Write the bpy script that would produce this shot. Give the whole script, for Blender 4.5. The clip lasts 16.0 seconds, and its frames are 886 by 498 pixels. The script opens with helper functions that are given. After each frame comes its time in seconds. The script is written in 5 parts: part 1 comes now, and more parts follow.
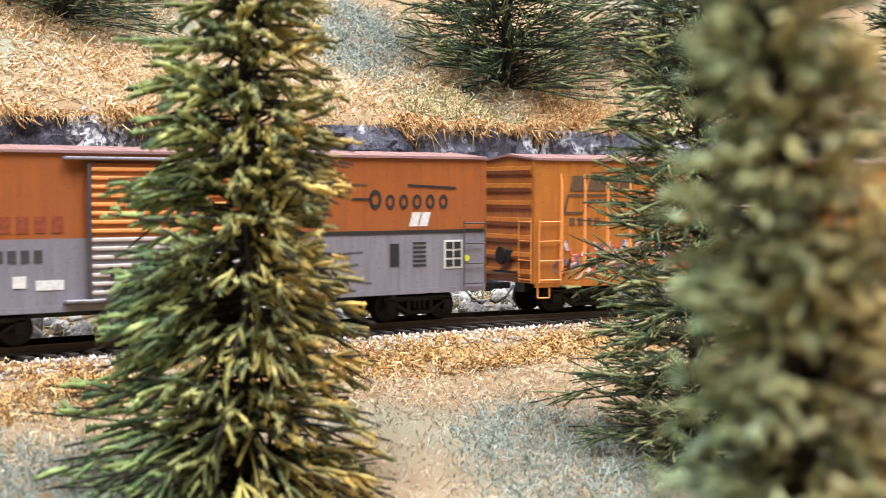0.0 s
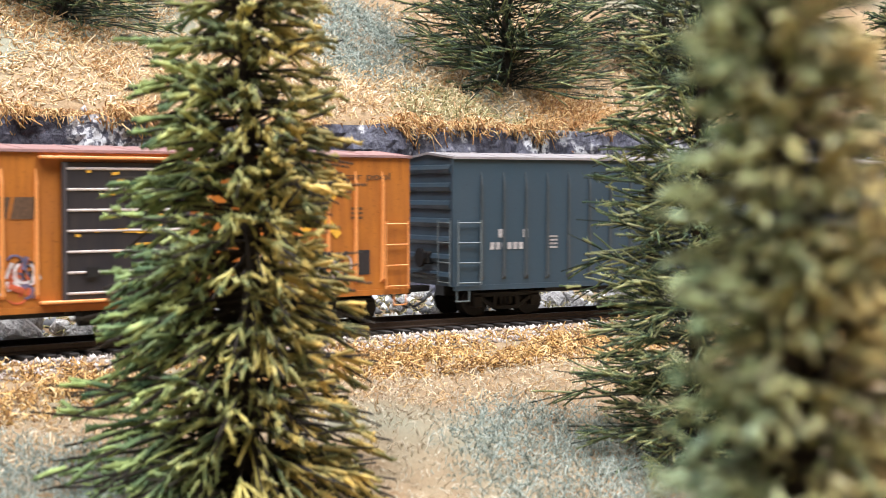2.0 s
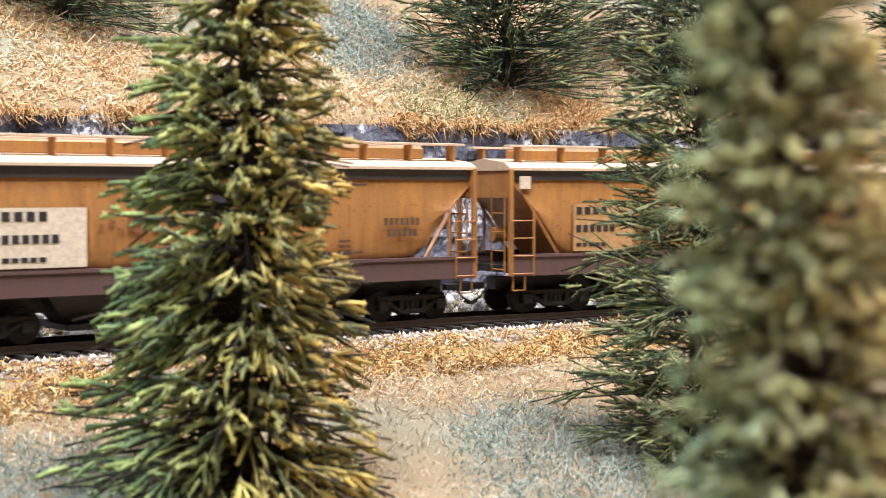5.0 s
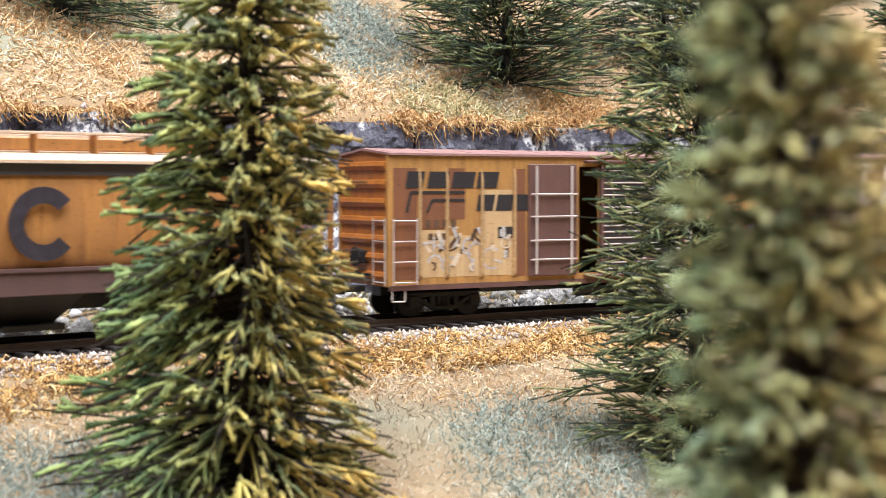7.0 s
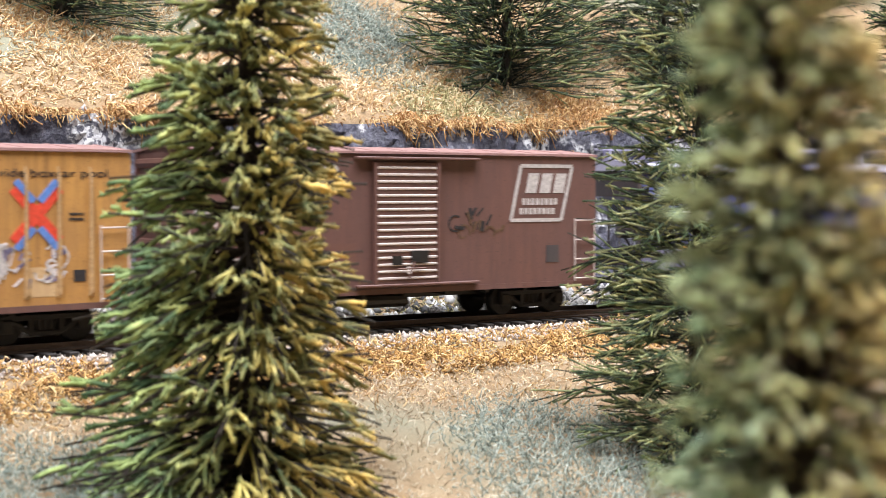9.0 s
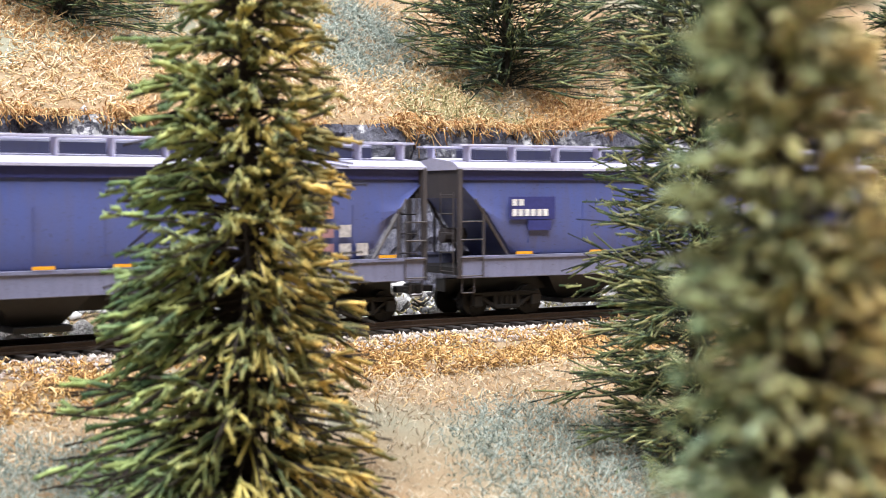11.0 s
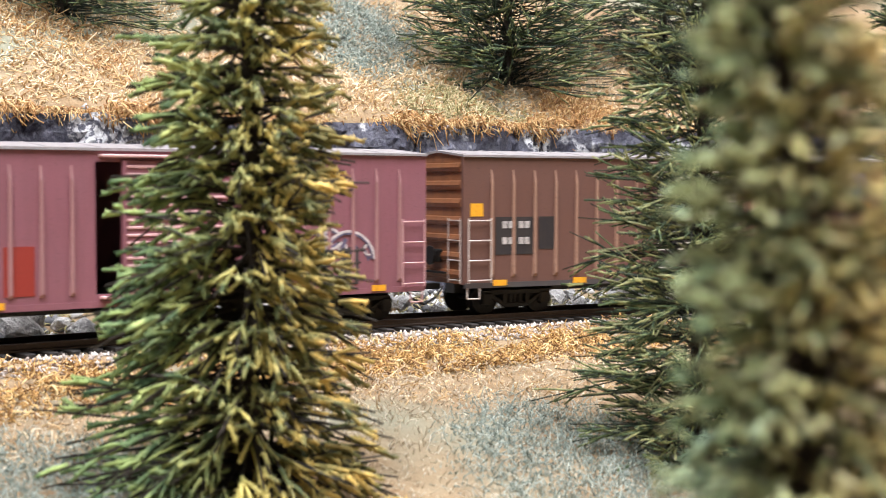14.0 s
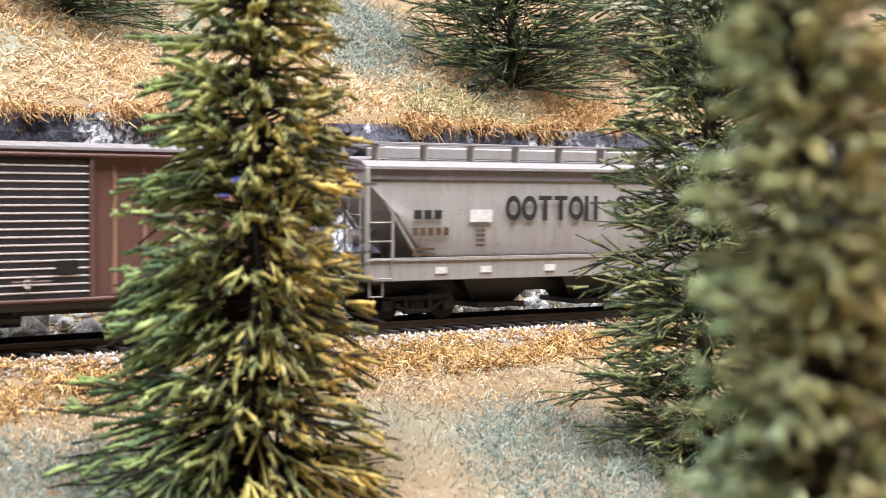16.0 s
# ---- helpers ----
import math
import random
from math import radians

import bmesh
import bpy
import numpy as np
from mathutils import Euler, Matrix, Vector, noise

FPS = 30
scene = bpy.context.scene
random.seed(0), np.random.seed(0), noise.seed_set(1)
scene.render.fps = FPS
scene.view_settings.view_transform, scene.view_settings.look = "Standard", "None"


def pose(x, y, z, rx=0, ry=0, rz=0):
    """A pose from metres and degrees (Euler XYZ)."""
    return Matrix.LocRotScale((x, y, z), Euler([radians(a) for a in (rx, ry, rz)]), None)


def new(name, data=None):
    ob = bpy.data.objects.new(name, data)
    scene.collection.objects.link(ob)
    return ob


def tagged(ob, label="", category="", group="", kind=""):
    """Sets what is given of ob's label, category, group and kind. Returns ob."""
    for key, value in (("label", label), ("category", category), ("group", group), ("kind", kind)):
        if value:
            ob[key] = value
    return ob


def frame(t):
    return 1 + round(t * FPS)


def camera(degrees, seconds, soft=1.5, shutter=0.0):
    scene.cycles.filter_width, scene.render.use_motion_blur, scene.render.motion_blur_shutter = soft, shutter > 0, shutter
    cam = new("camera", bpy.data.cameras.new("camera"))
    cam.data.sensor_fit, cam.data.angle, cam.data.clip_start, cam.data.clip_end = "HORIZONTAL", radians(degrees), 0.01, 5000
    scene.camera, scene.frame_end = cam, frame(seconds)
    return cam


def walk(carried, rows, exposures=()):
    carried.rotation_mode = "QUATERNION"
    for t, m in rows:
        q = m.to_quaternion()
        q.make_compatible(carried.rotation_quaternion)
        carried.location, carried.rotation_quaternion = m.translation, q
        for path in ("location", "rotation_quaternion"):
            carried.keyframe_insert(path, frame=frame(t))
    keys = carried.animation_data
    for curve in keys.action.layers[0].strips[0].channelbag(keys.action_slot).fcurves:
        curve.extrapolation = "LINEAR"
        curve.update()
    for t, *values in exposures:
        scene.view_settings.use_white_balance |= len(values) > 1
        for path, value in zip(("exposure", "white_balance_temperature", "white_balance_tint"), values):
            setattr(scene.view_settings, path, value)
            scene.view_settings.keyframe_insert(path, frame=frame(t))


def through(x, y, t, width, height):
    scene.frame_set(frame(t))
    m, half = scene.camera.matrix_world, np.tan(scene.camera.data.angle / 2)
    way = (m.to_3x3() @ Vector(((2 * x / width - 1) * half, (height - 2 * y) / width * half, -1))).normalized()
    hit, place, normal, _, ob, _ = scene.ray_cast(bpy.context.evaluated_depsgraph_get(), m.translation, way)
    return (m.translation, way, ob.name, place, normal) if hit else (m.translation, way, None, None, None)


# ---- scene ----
# ---- camera ----
cam = camera(33.56, 16.0, soft=0.5, shutter=0.25)
EYE_Z = 0.0397
cam.data.dof.use_dof = True
cam.data.dof.focus_distance = 0.46
cam.data.dof.aperture_fstop = 36.0
# seconds, metres to the side, height, tilt down, roll
SWAY = [(0.0, 0, 2.276, 0.0), (2.0, 0, 2.29, 0.0), (4.2, 0, 2.275, 0.0), (5.3, 0, 2.33, 0.0), (6.5, 0, 2.40, 0.0), (7.2, 0, 2.40, 0.0),
        (7.7, 0, 2.34, 0.0), (9.0, 0, 2.33, 0.0), (11.5, 0, 2.30, 0.0), (12.5, 0, 2.31, 0.0), (13.3, 0, 2.34, 0.0),
        (14.0, -0.0004, 2.37, -0.05), (14.5, -0.0008, 2.37, -0.12), (15.0, -0.0011, 2.36, -0.2), (15.5, -0.0014, 2.33, -0.28), (16.0, -0.0018, 2.30, -0.36)]
walk(cam, [(t, pose(x, 0, EYE_Z, 90 - tilt, 0, 0.0) @ pose(0, 0, 0, 0, 0, -roll)) for t, x, tilt, roll in SWAY],
     exposures=[(0.0, 0.0), (16.0, 0.0)])

# ---- world and room light ----
world = bpy.data.worlds.new("room_air")
scene.world = world
world.use_nodes = True
world.node_tree.nodes["Background"].inputs[0].default_value = (1.0, 0.97, 0.92, 1)
world.node_tree.nodes["Background"].inputs[1].default_value = 0.005


def ceiling_lamp(x, y, z, sx, sy, watts, colour):
    data = bpy.data.lights.new("panel_light", "AREA")
    data.shape, data.size, data.size_y, data.energy, data.color = "RECTANGLE", sx, sy, watts, colour
    ob = new("panel_light", data)
    ob.matrix_basis = pose(x, y, z)
    return ob


ceiling_lamp(-0.30, -0.40, 1.36, 0.3, 1.2, 44, (0.955, 0.965, 1.03))
ceiling_lamp(0.50, 0.25, 1.36, 0.3, 1.2, 47, (0.955, 0.965, 1.03))

# ---- plan of the track: a circle seen from inside ----
CX, CY, RAD, TURN0, CURVE = 0.7106, -0.6237, 1.2986, 48.726, -44.122


def along(s, side=0.0, z=0.0):
    """The place s metres along the track, side metres to its outside, and the heading in degrees."""
    a = radians(TURN0 + CURVE * s)
    return Vector((CX - (RAD + side) * math.sin(a), CY + (RAD + side) * math.cos(a), z)), TURN0 + CURVE * s


# ---- materials ----
def nodes_of(name):
    m = bpy.data.materials.new(name)
    m.use_nodes = True
    nt = m.node_tree
    return m, nt, nt.nodes["Principled BSDF"]


def noise_node(nt, scale, detail=4, rough=0.6, stretch=None, seed=0.0):
    tc = nt.nodes.new("ShaderNodeTexCoord")
    mp = nt.nodes.new("ShaderNodeMapping")
    nt.links.new(tc.outputs["Object"], mp.inputs[0])
    mp.inputs["Location"].default_value = (seed, seed * 0.7, seed * 1.3)
    if stretch:
        mp.inputs["Scale"].default_value = stretch
    n = nt.nodes.new("ShaderNodeTexNoise")
    n.inputs["Scale"].default_value, n.inputs["Detail"].default_value, n.inputs["Roughness"].default_value = scale, detail, rough
    nt.links.new(mp.outputs[0], n.inputs["Vector"])
    return n.outputs["Fac"]


def ramp(nt, fac, stops):
    r = nt.nodes.new("ShaderNodeValToRGB")
    e = r.color_ramp.elements
    while len(e) < len(stops):
        e.new(0.5)
    for el, (p, c) in zip(e, stops):
        el.position, el.color = p, (*c, 1) if len(c) == 3 else c
    nt.links.new(fac, r.inputs[0])
    return r.outputs[0]


def mix(nt, fac, a, b, mode="MIX"):
    n = nt.nodes.new("ShaderNodeMix")
    n.data_type, n.blend_type = "RGBA", mode
    for sock, v in ((n.inputs[0], fac), (n.inputs[6], a), (n.inputs[7], b)):
        if isinstance(v, (int, float)):
            sock.default_value = v
        elif isinstance(v, tuple):
            sock.default_value = (*v, 1)
        else:
            nt.links.new(v, sock)
    return n.outputs[2]


def bump(nt, bsdf, fac, strength, dist):
    b = nt.nodes.new("ShaderNodeBump")
    b.inputs["Strength"].default_value, b.inputs["Distance"].default_value = strength, dist
    nt.links.new(fac, b.inputs["Height"])
    nt.links.new(b.outputs[0], bsdf.inputs["Normal"])


def paint(name, base, dirt=(0.09, 0.05, 0.03), amount=0.45, rough=0.42, seed=0.0):
    """Model paint with streaks running down, dust and fine grain."""
    m, nt, b = nodes_of(name)
    streak = noise_node(nt, 420, 6, 0.7, (1.0, 1.0, 0.09), seed)
    spots = noise_node(nt, 1100, 3, 0.6, None, seed + 5)
    blot = noise_node(nt, 75, 4, 0.6, None, seed + 3)
    grain = noise_node(nt, 2600, 2, 0.5, None, seed)
    f1 = ramp(nt, streak, [(0.42, (0, 0, 0)), (0.68, (amount, amount, amount))])
    f2 = ramp(nt, blot, [(0.40, (0, 0, 0)), (0.66, (amount, amount, amount))])
    c = mix(nt, f1, base, dirt)
    c = mix(nt, f2, c, tuple(0.6 * x + 0.4 * y for x, y in zip(base, dirt)))
    k = min(1.0, amount * 1.1)
    c = mix(nt, ramp(nt, spots, [(0.62, (0, 0, 0)), (0.70, (k, k, k))]), c, tuple(0.5 * x for x in dirt))
    c = mix(nt, 0.25, c, ramp(nt, grain, [(0.3, tuple(0.75 * x for x in base)), (0.7, tuple(min(1, 1.2 * x) for x in base))]))
    nt.links.new(c, b.inputs["Base Color"])
    r = ramp(nt, blot, [(0.3, (rough - 0.08,) * 3), (0.7, (rough + 0.2,) * 3)])
    nt.links.new(r, b.inputs["Roughness"])
    bump(nt, b, grain, 0.12, 0.0001)
    return m


def plain(name, base, rough=0.5, metal=0.0, var=0.25, scale=900):
    m, nt, b = nodes_of(name)
    n = noise_node(nt, scale, 4, 0.6)
    c = ramp(nt, n, [(0.3, tuple(x * (1 - var) for x in base)), (0.7, tuple(min(1, x * (1 + var)) for x in base))])
    nt.links.new(c, b.inputs["Base Color"])
    b.inputs["Roughness"].default_value, b.inputs["Metallic"].default_value = rough, metal
    bump(nt, b, n, 0.15, 0.0002)
    return m


def fibre(name, stops, rough=0.7):
    """Fibres and chips: a colour for each strand."""
    m, nt, b = nodes_of(name)
    g = nt.nodes.new("ShaderNodeNewGeometry")
    nt.links.new(ramp(nt, g.outputs["Random Per Island"], stops), b.inputs["Base Color"])
    b.inputs["Roughness"].default_value = rough
    return m


MAT = {}
MAT["black"] = plain("black_plastic", (0.012, 0.011, 0.011), 0.5)
MAT["steel_dark"] = plain("weathered_steel", (0.009, 0.008, 0.008), 0.7, 0.0)
MAT["rail"] = plain("rail_metal", (0.06, 0.04, 0.03), 0.4, 0.5)
MAT["tie"] = plain("dark_tie", (0.02, 0.016, 0.014), 0.7)
MAT["wall"] = plain("room_paint", (0.30, 0.30, 0.32), 0.8, 0, 0.05, 4)
MAT["ceiling"] = plain("ceiling_paint", (0.45, 0.45, 0.46), 0.9, 0, 0.04, 4)
MAT["floor"] = plain("carpet_grey", (0.12, 0.12, 0.13), 0.9, 0, 0.2, 300)
m, nt, b = nodes_of("lamp_diffuser")
b.inputs["Emission Color"].default_value, b.inputs["Emission Strength"].default_value = (1, 0.96, 0.9, 1), 3.0
MAT["diffuser"] = m


# ---- mesh tools ----
def add_mesh(name, verts, faces, material, parent=None, label="", smooth=False):
    me = bpy.data.meshes.new(name)
    me.from_pydata([tuple(v) for v in verts], [], faces)
    me.materials.append(material)
    if smooth:
        me.polygons.foreach_set("use_smooth", [True] * len(me.polygons))
    ob = new(name, me)
    if parent:
        ob.parent = parent
    return tagged(ob, label)


def add_arrays(name, verts, loops, sizes, material, parent=None, label="", smooth=False):
    """A mesh from flat numpy arrays."""
    me = bpy.data.meshes.new(name)
    me.vertices.add(len(verts))
    me.vertices.foreach_set("co", np.asarray(verts, np.float32).ravel())
    me.loops.add(len(loops))
    me.loops.foreach_set("vertex_index", np.asarray(loops, np.int32))
    me.polygons.add(len(sizes))
    starts = np.concatenate(([0], np.cumsum(sizes)[:-1])).astype(np.int32)
    me.polygons.foreach_set("loop_start", starts)
    me.update(calc_edges=True)
    me.validate()
    me.materials.append(material)
    if smooth:
        me.polygons.foreach_set("use_smooth", np.ones(len(sizes), bool))
    ob = new(name, me)
    if parent:
        ob.parent = parent
    return tagged(ob, label)


def part(name, bm, material, parent, label=""):
    me = bpy.data.meshes.new(name)
    bm.to_mesh(me)
    bm.free()
    me.materials.append(material)
    ob = new(name, me)
    ob.parent = parent
    return tagged(ob, label)


def again(ob, m, parent=None):
    """Another object on the same mesh."""
    o = ob.copy()
    scene.collection.objects.link(o)
    o.parent = parent or ob.parent
    o.matrix_basis = m
    return o


def box(bm, x0, x1, y0, y1, z0, z1, bevel=0.0):
    vs = bmesh.ops.create_cube(bm, size=1.0, matrix=Matrix.Translation(((x0 + x1) / 2, (y0 + y1) / 2, (z0 + z1) / 2)) @ Matrix.Diagonal((x1 - x0, y1 - y0, z1 - z0, 1)))["verts"]
    if bevel:
        es = list({e for v in vs for e in v.link_edges})
        bmesh.ops.bevel(bm, geom=es, offset=bevel, segments=1, affect="EDGES")
    return bm


def rod(bm, p, q, r, n=6):
    p, q = Vector(p), Vector(q)
    d = q - p
    m = Matrix.Translation((p + q) / 2) @ d.to_track_quat("Z", "Y").to_matrix().to_4x4()
    bmesh.ops.create_cone(bm, cap_ends=True, segments=n, radius1=r, radius2=r, depth=d.length, matrix=m)
    return bm


def B():
    return bmesh.new()


def tubes(P, D, L, r0, r1, k, m, sag, rng, wob=0.0, lump=0.0, wave=0.0):
    """N tapered, bent tubes at once: vertices, loops, sizes."""
    P, D = np.asarray(P, float), np.asarray(D, float)
    N = len(P)
    D = D / np.linalg.norm(D, axis=1, keepdims=True)
    ref = np.where(np.abs(D[:, 2:3]) > 0.9, np.array([[1.0, 0, 0]]), np.array([[0, 0, 1.0]]))
    U = np.cross(D, ref)
    U /= np.linalg.norm(U, axis=1, keepdims=True)
    V = np.cross(D, U)
    L = np.broadcast_to(np.asarray(L, float), (N,))
    r0, r1 = (np.broadcast_to(np.asarray(a, float), (N,)) for a in (r0, r1))
    t = np.linspace(0, 1, m)
    cen = P[:, None] + D[:, None] * (L[:, None] * t)[..., None]
    bend = rng.normal(0, 1, (N, 1, 3)) * (wob * L)[:, None, None]
    cen = cen + bend * (t * t)[None, :, None]
    if wave:
        ph = rng.uniform(0, 2 * np.pi, (N, 1))
        w = (wave * L)[:, None] * np.ones((1, m))
        cen = cen + U[:, None] * (w * (np.sin(4.2 * t + ph) - np.sin(ph)))[..., None] + V[:, None] * (w * (np.cos(4.2 * t + ph) - np.cos(ph)))[..., None]
    cen[..., 2] += (np.broadcast_to(np.asarray(sag, float), (N,)) * L)[:, None] * (t * t)[None]
    rad = r0[:, None] * (1 - t) + r1[:, None] * t
    rad = rad[..., None] * (1 + lump * rng.uniform(-1, 1, (N, m, k)))
    an = np.arange(k) * 2 * np.pi / k
    ring = U[:, None, None] * np.cos(an)[None, None, :, None] + V[:, None, None] * np.sin(an)[None, None, :, None]
    verts = cen[:, :, None] + ring * rad[..., None]
    idx = np.arange(N * m * k).reshape(N, m, k)
    a, b2 = idx[:, :-1], idx[:, 1:]
    quads = np.stack([a, np.roll(a, -1, 2), np.roll(b2, -1, 2), b2], -1).reshape(-1, 4)
    caps = idx[:, -1]
    loops = np.concatenate([quads.ravel(), caps.ravel()])
    sizes = np.concatenate([np.full(len(quads), 4), np.full(N, k)])
    return verts.reshape(-1, 3), loops, sizes


def spikes(P, D, L, r):
    """N slim three-sided needles at once: vertices, loops, sizes."""
    P, D = np.asarray(P, float), np.asarray(D, float)
    N = len(P)
    D = D / np.linalg.norm(D, axis=1, keepdims=True)
    U = np.cross(D, np.where(np.abs(D[:, 2:3]) > 0.9, np.array([[1.0, 0, 0]]), np.array([[0, 0, 1.0]])))
    U /= np.linalg.norm(U, axis=1, keepdims=True)
    V = np.cross(D, U)
    ring = [P + r * (U * math.cos(a) + V * math.sin(a)) for a in (0.0, 2.094, 4.189)]
    verts = np.stack(ring + [P + D * np.asarray(L)[:, None]], 1)
    tri = np.array([(0, 1, 3), (1, 2, 3), (2, 0, 3)])
    loops = (tri[None] + 4 * np.arange(N)[:, None, None]).reshape(-1)
    return verts.reshape(-1, 3), loops, np.full(N * 3, 3)


def joined(*sets):
    vs, ls, ss, base = [], [], [], 0
    for v, l, s in sets:
        vs.append(v), ls.append(l + base), ss.append(s)
        base += len(v)
    return np.concatenate(vs), np.concatenate(ls), np.concatenate(ss)


# ---- the room round the layout ----
def slab(name, x0, x1, y0, y1, z0, z1, mat):
    ob = part(name, box(B(), x0, x1, y0, y1, z0, z1), mat, None)
    return tagged(ob, kind="structure")


slab("floor", -3.1, 4.1, -3.1, 4.1, -1.15, -1.05, MAT["floor"])
slab("ceiling", -3.1, 4.1, -3.1, 4.1, 1.45, 1.55, MAT["ceiling"])
for lx, ly in ((-0.30, -0.40), (0.50, 0.25)):
    fixture = tagged(new("ceiling_light"), "long white ceiling light above the layout", "lamp", "ceiling lights")
    fixture.matrix_basis = pose(lx, ly, 1.37)
    bm = box(B(), -0.17, 0.17, -0.62, 0.62, 0.012, 0.08, 0.006)
    part("housing", bm, MAT["ceiling"], fixture)
    part("diffuser", box(B(), -0.15, 0.15, -0.6, 0.6, 0.002, 0.012), MAT["diffuser"], fixture)
slab("wall_west", -3.1, -3.0, -3.0, 4.0, -1.05, 1.45, MAT["wall"])
slab("wall_east", 4.0, 4.1, -3.0, 4.0, -1.05, 1.45, MAT["wall"])
slab("wall_south", -3.1, 4.1, -3.1, -3.0, -1.05, 1.45, MAT["wall"])
slab("wall_north", -3.1, 4.1, 4.0, 4.1, -1.05, 1.45, MAT["wall"])

# ---- the ground of the layout ----
rng = np.random.default_rng(5)
GX = np.concatenate([np.linspace(-2.0, -0.42, 40)[:-1], np.linspace(-0.42, 0.46, 170), np.linspace(0.46, 2.6, 50)[1:]])
GY = np.concatenate([np.linspace(-2.2, 0.15, 45)[:-1], np.linspace(0.15, 0.85, 165), np.linspace(0.85, 2.2, 50)[1:]])


def lumps(x, y):
    """Smooth unevenness from a few waves."""
    return (np.sin(23 * x + 1.3) * np.cos(19 * y + 0.4) + 0.6 * np.sin(47 * x - 31 * y) + 0.4 * np.sin(71 * y + 50 * x + 2.0)) / 2


def edge_wave(x, y):
    th = np.arctan2(y - CY, x - CX) * RAD
    return 0.0035 * np.sin(th * 55) + 0.003 * np.sin(th * 131 + 1.0) + 0.002 * np.sin(th * 290)


WALL_Q, WALL_TOP = 0.060, 0.0625


def ground_z(x, y):
    q = np.hypot(x - CX, y - CY) - RAD
    inside = np.interp(-q, [0.0, 0.0185, 0.029, 0.06, 0.22, 0.6], [-0.0032, -0.0034, -0.0072, -0.0105, -0.043, -0.05])
    q2 = q + edge_wave(x, y)
    outside = np.interp(q2, [0.0, 0.0185, 0.03, 0.05, WALL_Q, WALL_Q + 0.0015, 0.12, 0.25, 0.5, 1.2], [-0.0032, -0.0034, -0.004, 0.002, 0.004, WALL_TOP, 0.089, 0.152, 0.24, 0.28])
    z = np.where(q < 0, inside, outside)
    rough = np.interp(np.abs(q), [0.02, 0.06], [0.0, 1.0]) * np.where((q > 0.02) & (q < WALL_Q + 0.0015), 0.2, 1.0)
    return z + rough * 0.0035 * lumps(x, y)


XX, YY = np.meshgrid(GX, GY)
ZZ = ground_z(XX, YY)
nx, ny = len(GX), len(GY)
ids = np.arange(nx * ny).reshape(ny, nx)
quads = np.stack([ids[:-1, :-1], ids[:-1, 1:], ids[1:, 1:], ids[1:, :-1]], -1).reshape(-1, 4)

m, nt, b = nodes_of("scenic_ground")
fine = noise_node(nt, 1300, 4, 0.7)
mid = noise_node(nt, 120, 4, 0.6)
broad = noise_node(nt, 11, 3, 0.5)
c = ramp(nt, fine, [(0.3, (0.13, 0.08, 0.04)), (0.5, (0.27, 0.18, 0.10)), (0.7, (0.42, 0.31, 0.19))])
c = mix(nt, 0.45, c, ramp(nt, mid, [(0.35, (0.20, 0.11, 0.04)), (0.65, (0.36, 0.28, 0.17))]))
c = mix(nt, ramp(nt, broad, [(0.52, (0, 0, 0)), (0.62, (0.7, 0.7, 0.7))]), c, (0.22, 0.25, 0.19))
nt.links.new(c, b.inputs["Base Color"])
b.inputs["Roughness"].default_value = 0.9
bump(nt, b, fine, 0.5, 0.0008)
MAT["ground"] = m
ground = add_arrays("ground", np.stack([XX, YY, ZZ], -1).reshape(-1, 3), quads.ravel(), np.full(len(quads), 4), MAT["ground"], smooth=True)
tagged(ground, "sandy scenic ground sloping from hill to track", "ground", kind="structure")
table = part("bench_top", box(B(), -2.0, 2.6, -2.2, 2.2, -0.16, -0.12), plain("bench_wood", (0.3, 0.2, 0.12), 0.7), None)
tagged(table, "plain wooden bench under the model railway layout", "table", kind="structure")

# ---- rock face behind the track ----
m, nt, b = nodes_of("cast_rock")
n1 = noise_node(nt, 130, 6, 0.7)
n2 = noise_node(nt, 38, 4, 0.6, None, 4.0)
n3 = noise_node(nt, 900, 3, 0.6)
c = ramp(nt, n1, [(0.3, (0.022, 0.022, 0.034)), (0.54, (0.055, 0.055, 0.095)), (0.72, (0.20, 0.20, 0.27))])
c = mix(nt, ramp(nt, n2, [(0.53, (0, 0, 0)), (0.58, (1, 1, 1))]), c, ramp(nt, noise_node(nt, 480, 3, 0.6, None, 9.0), [(0.44, (0.06, 0.06, 0.09)), (0.53, (0.74, 0.74, 0.76))]))
c = mix(nt, 0.2, c, ramp(nt, n3, [(0.3, (0.03, 0.03, 0.04)), (0.7, (0.45, 0.45, 0.47))]))
nt.links.new(c, b.inputs["Base Color"])
b.inputs["Roughness"].default_value = 0.62
bump(nt, b, n1, 0.8, 0.003)
MAT["rock"] = m


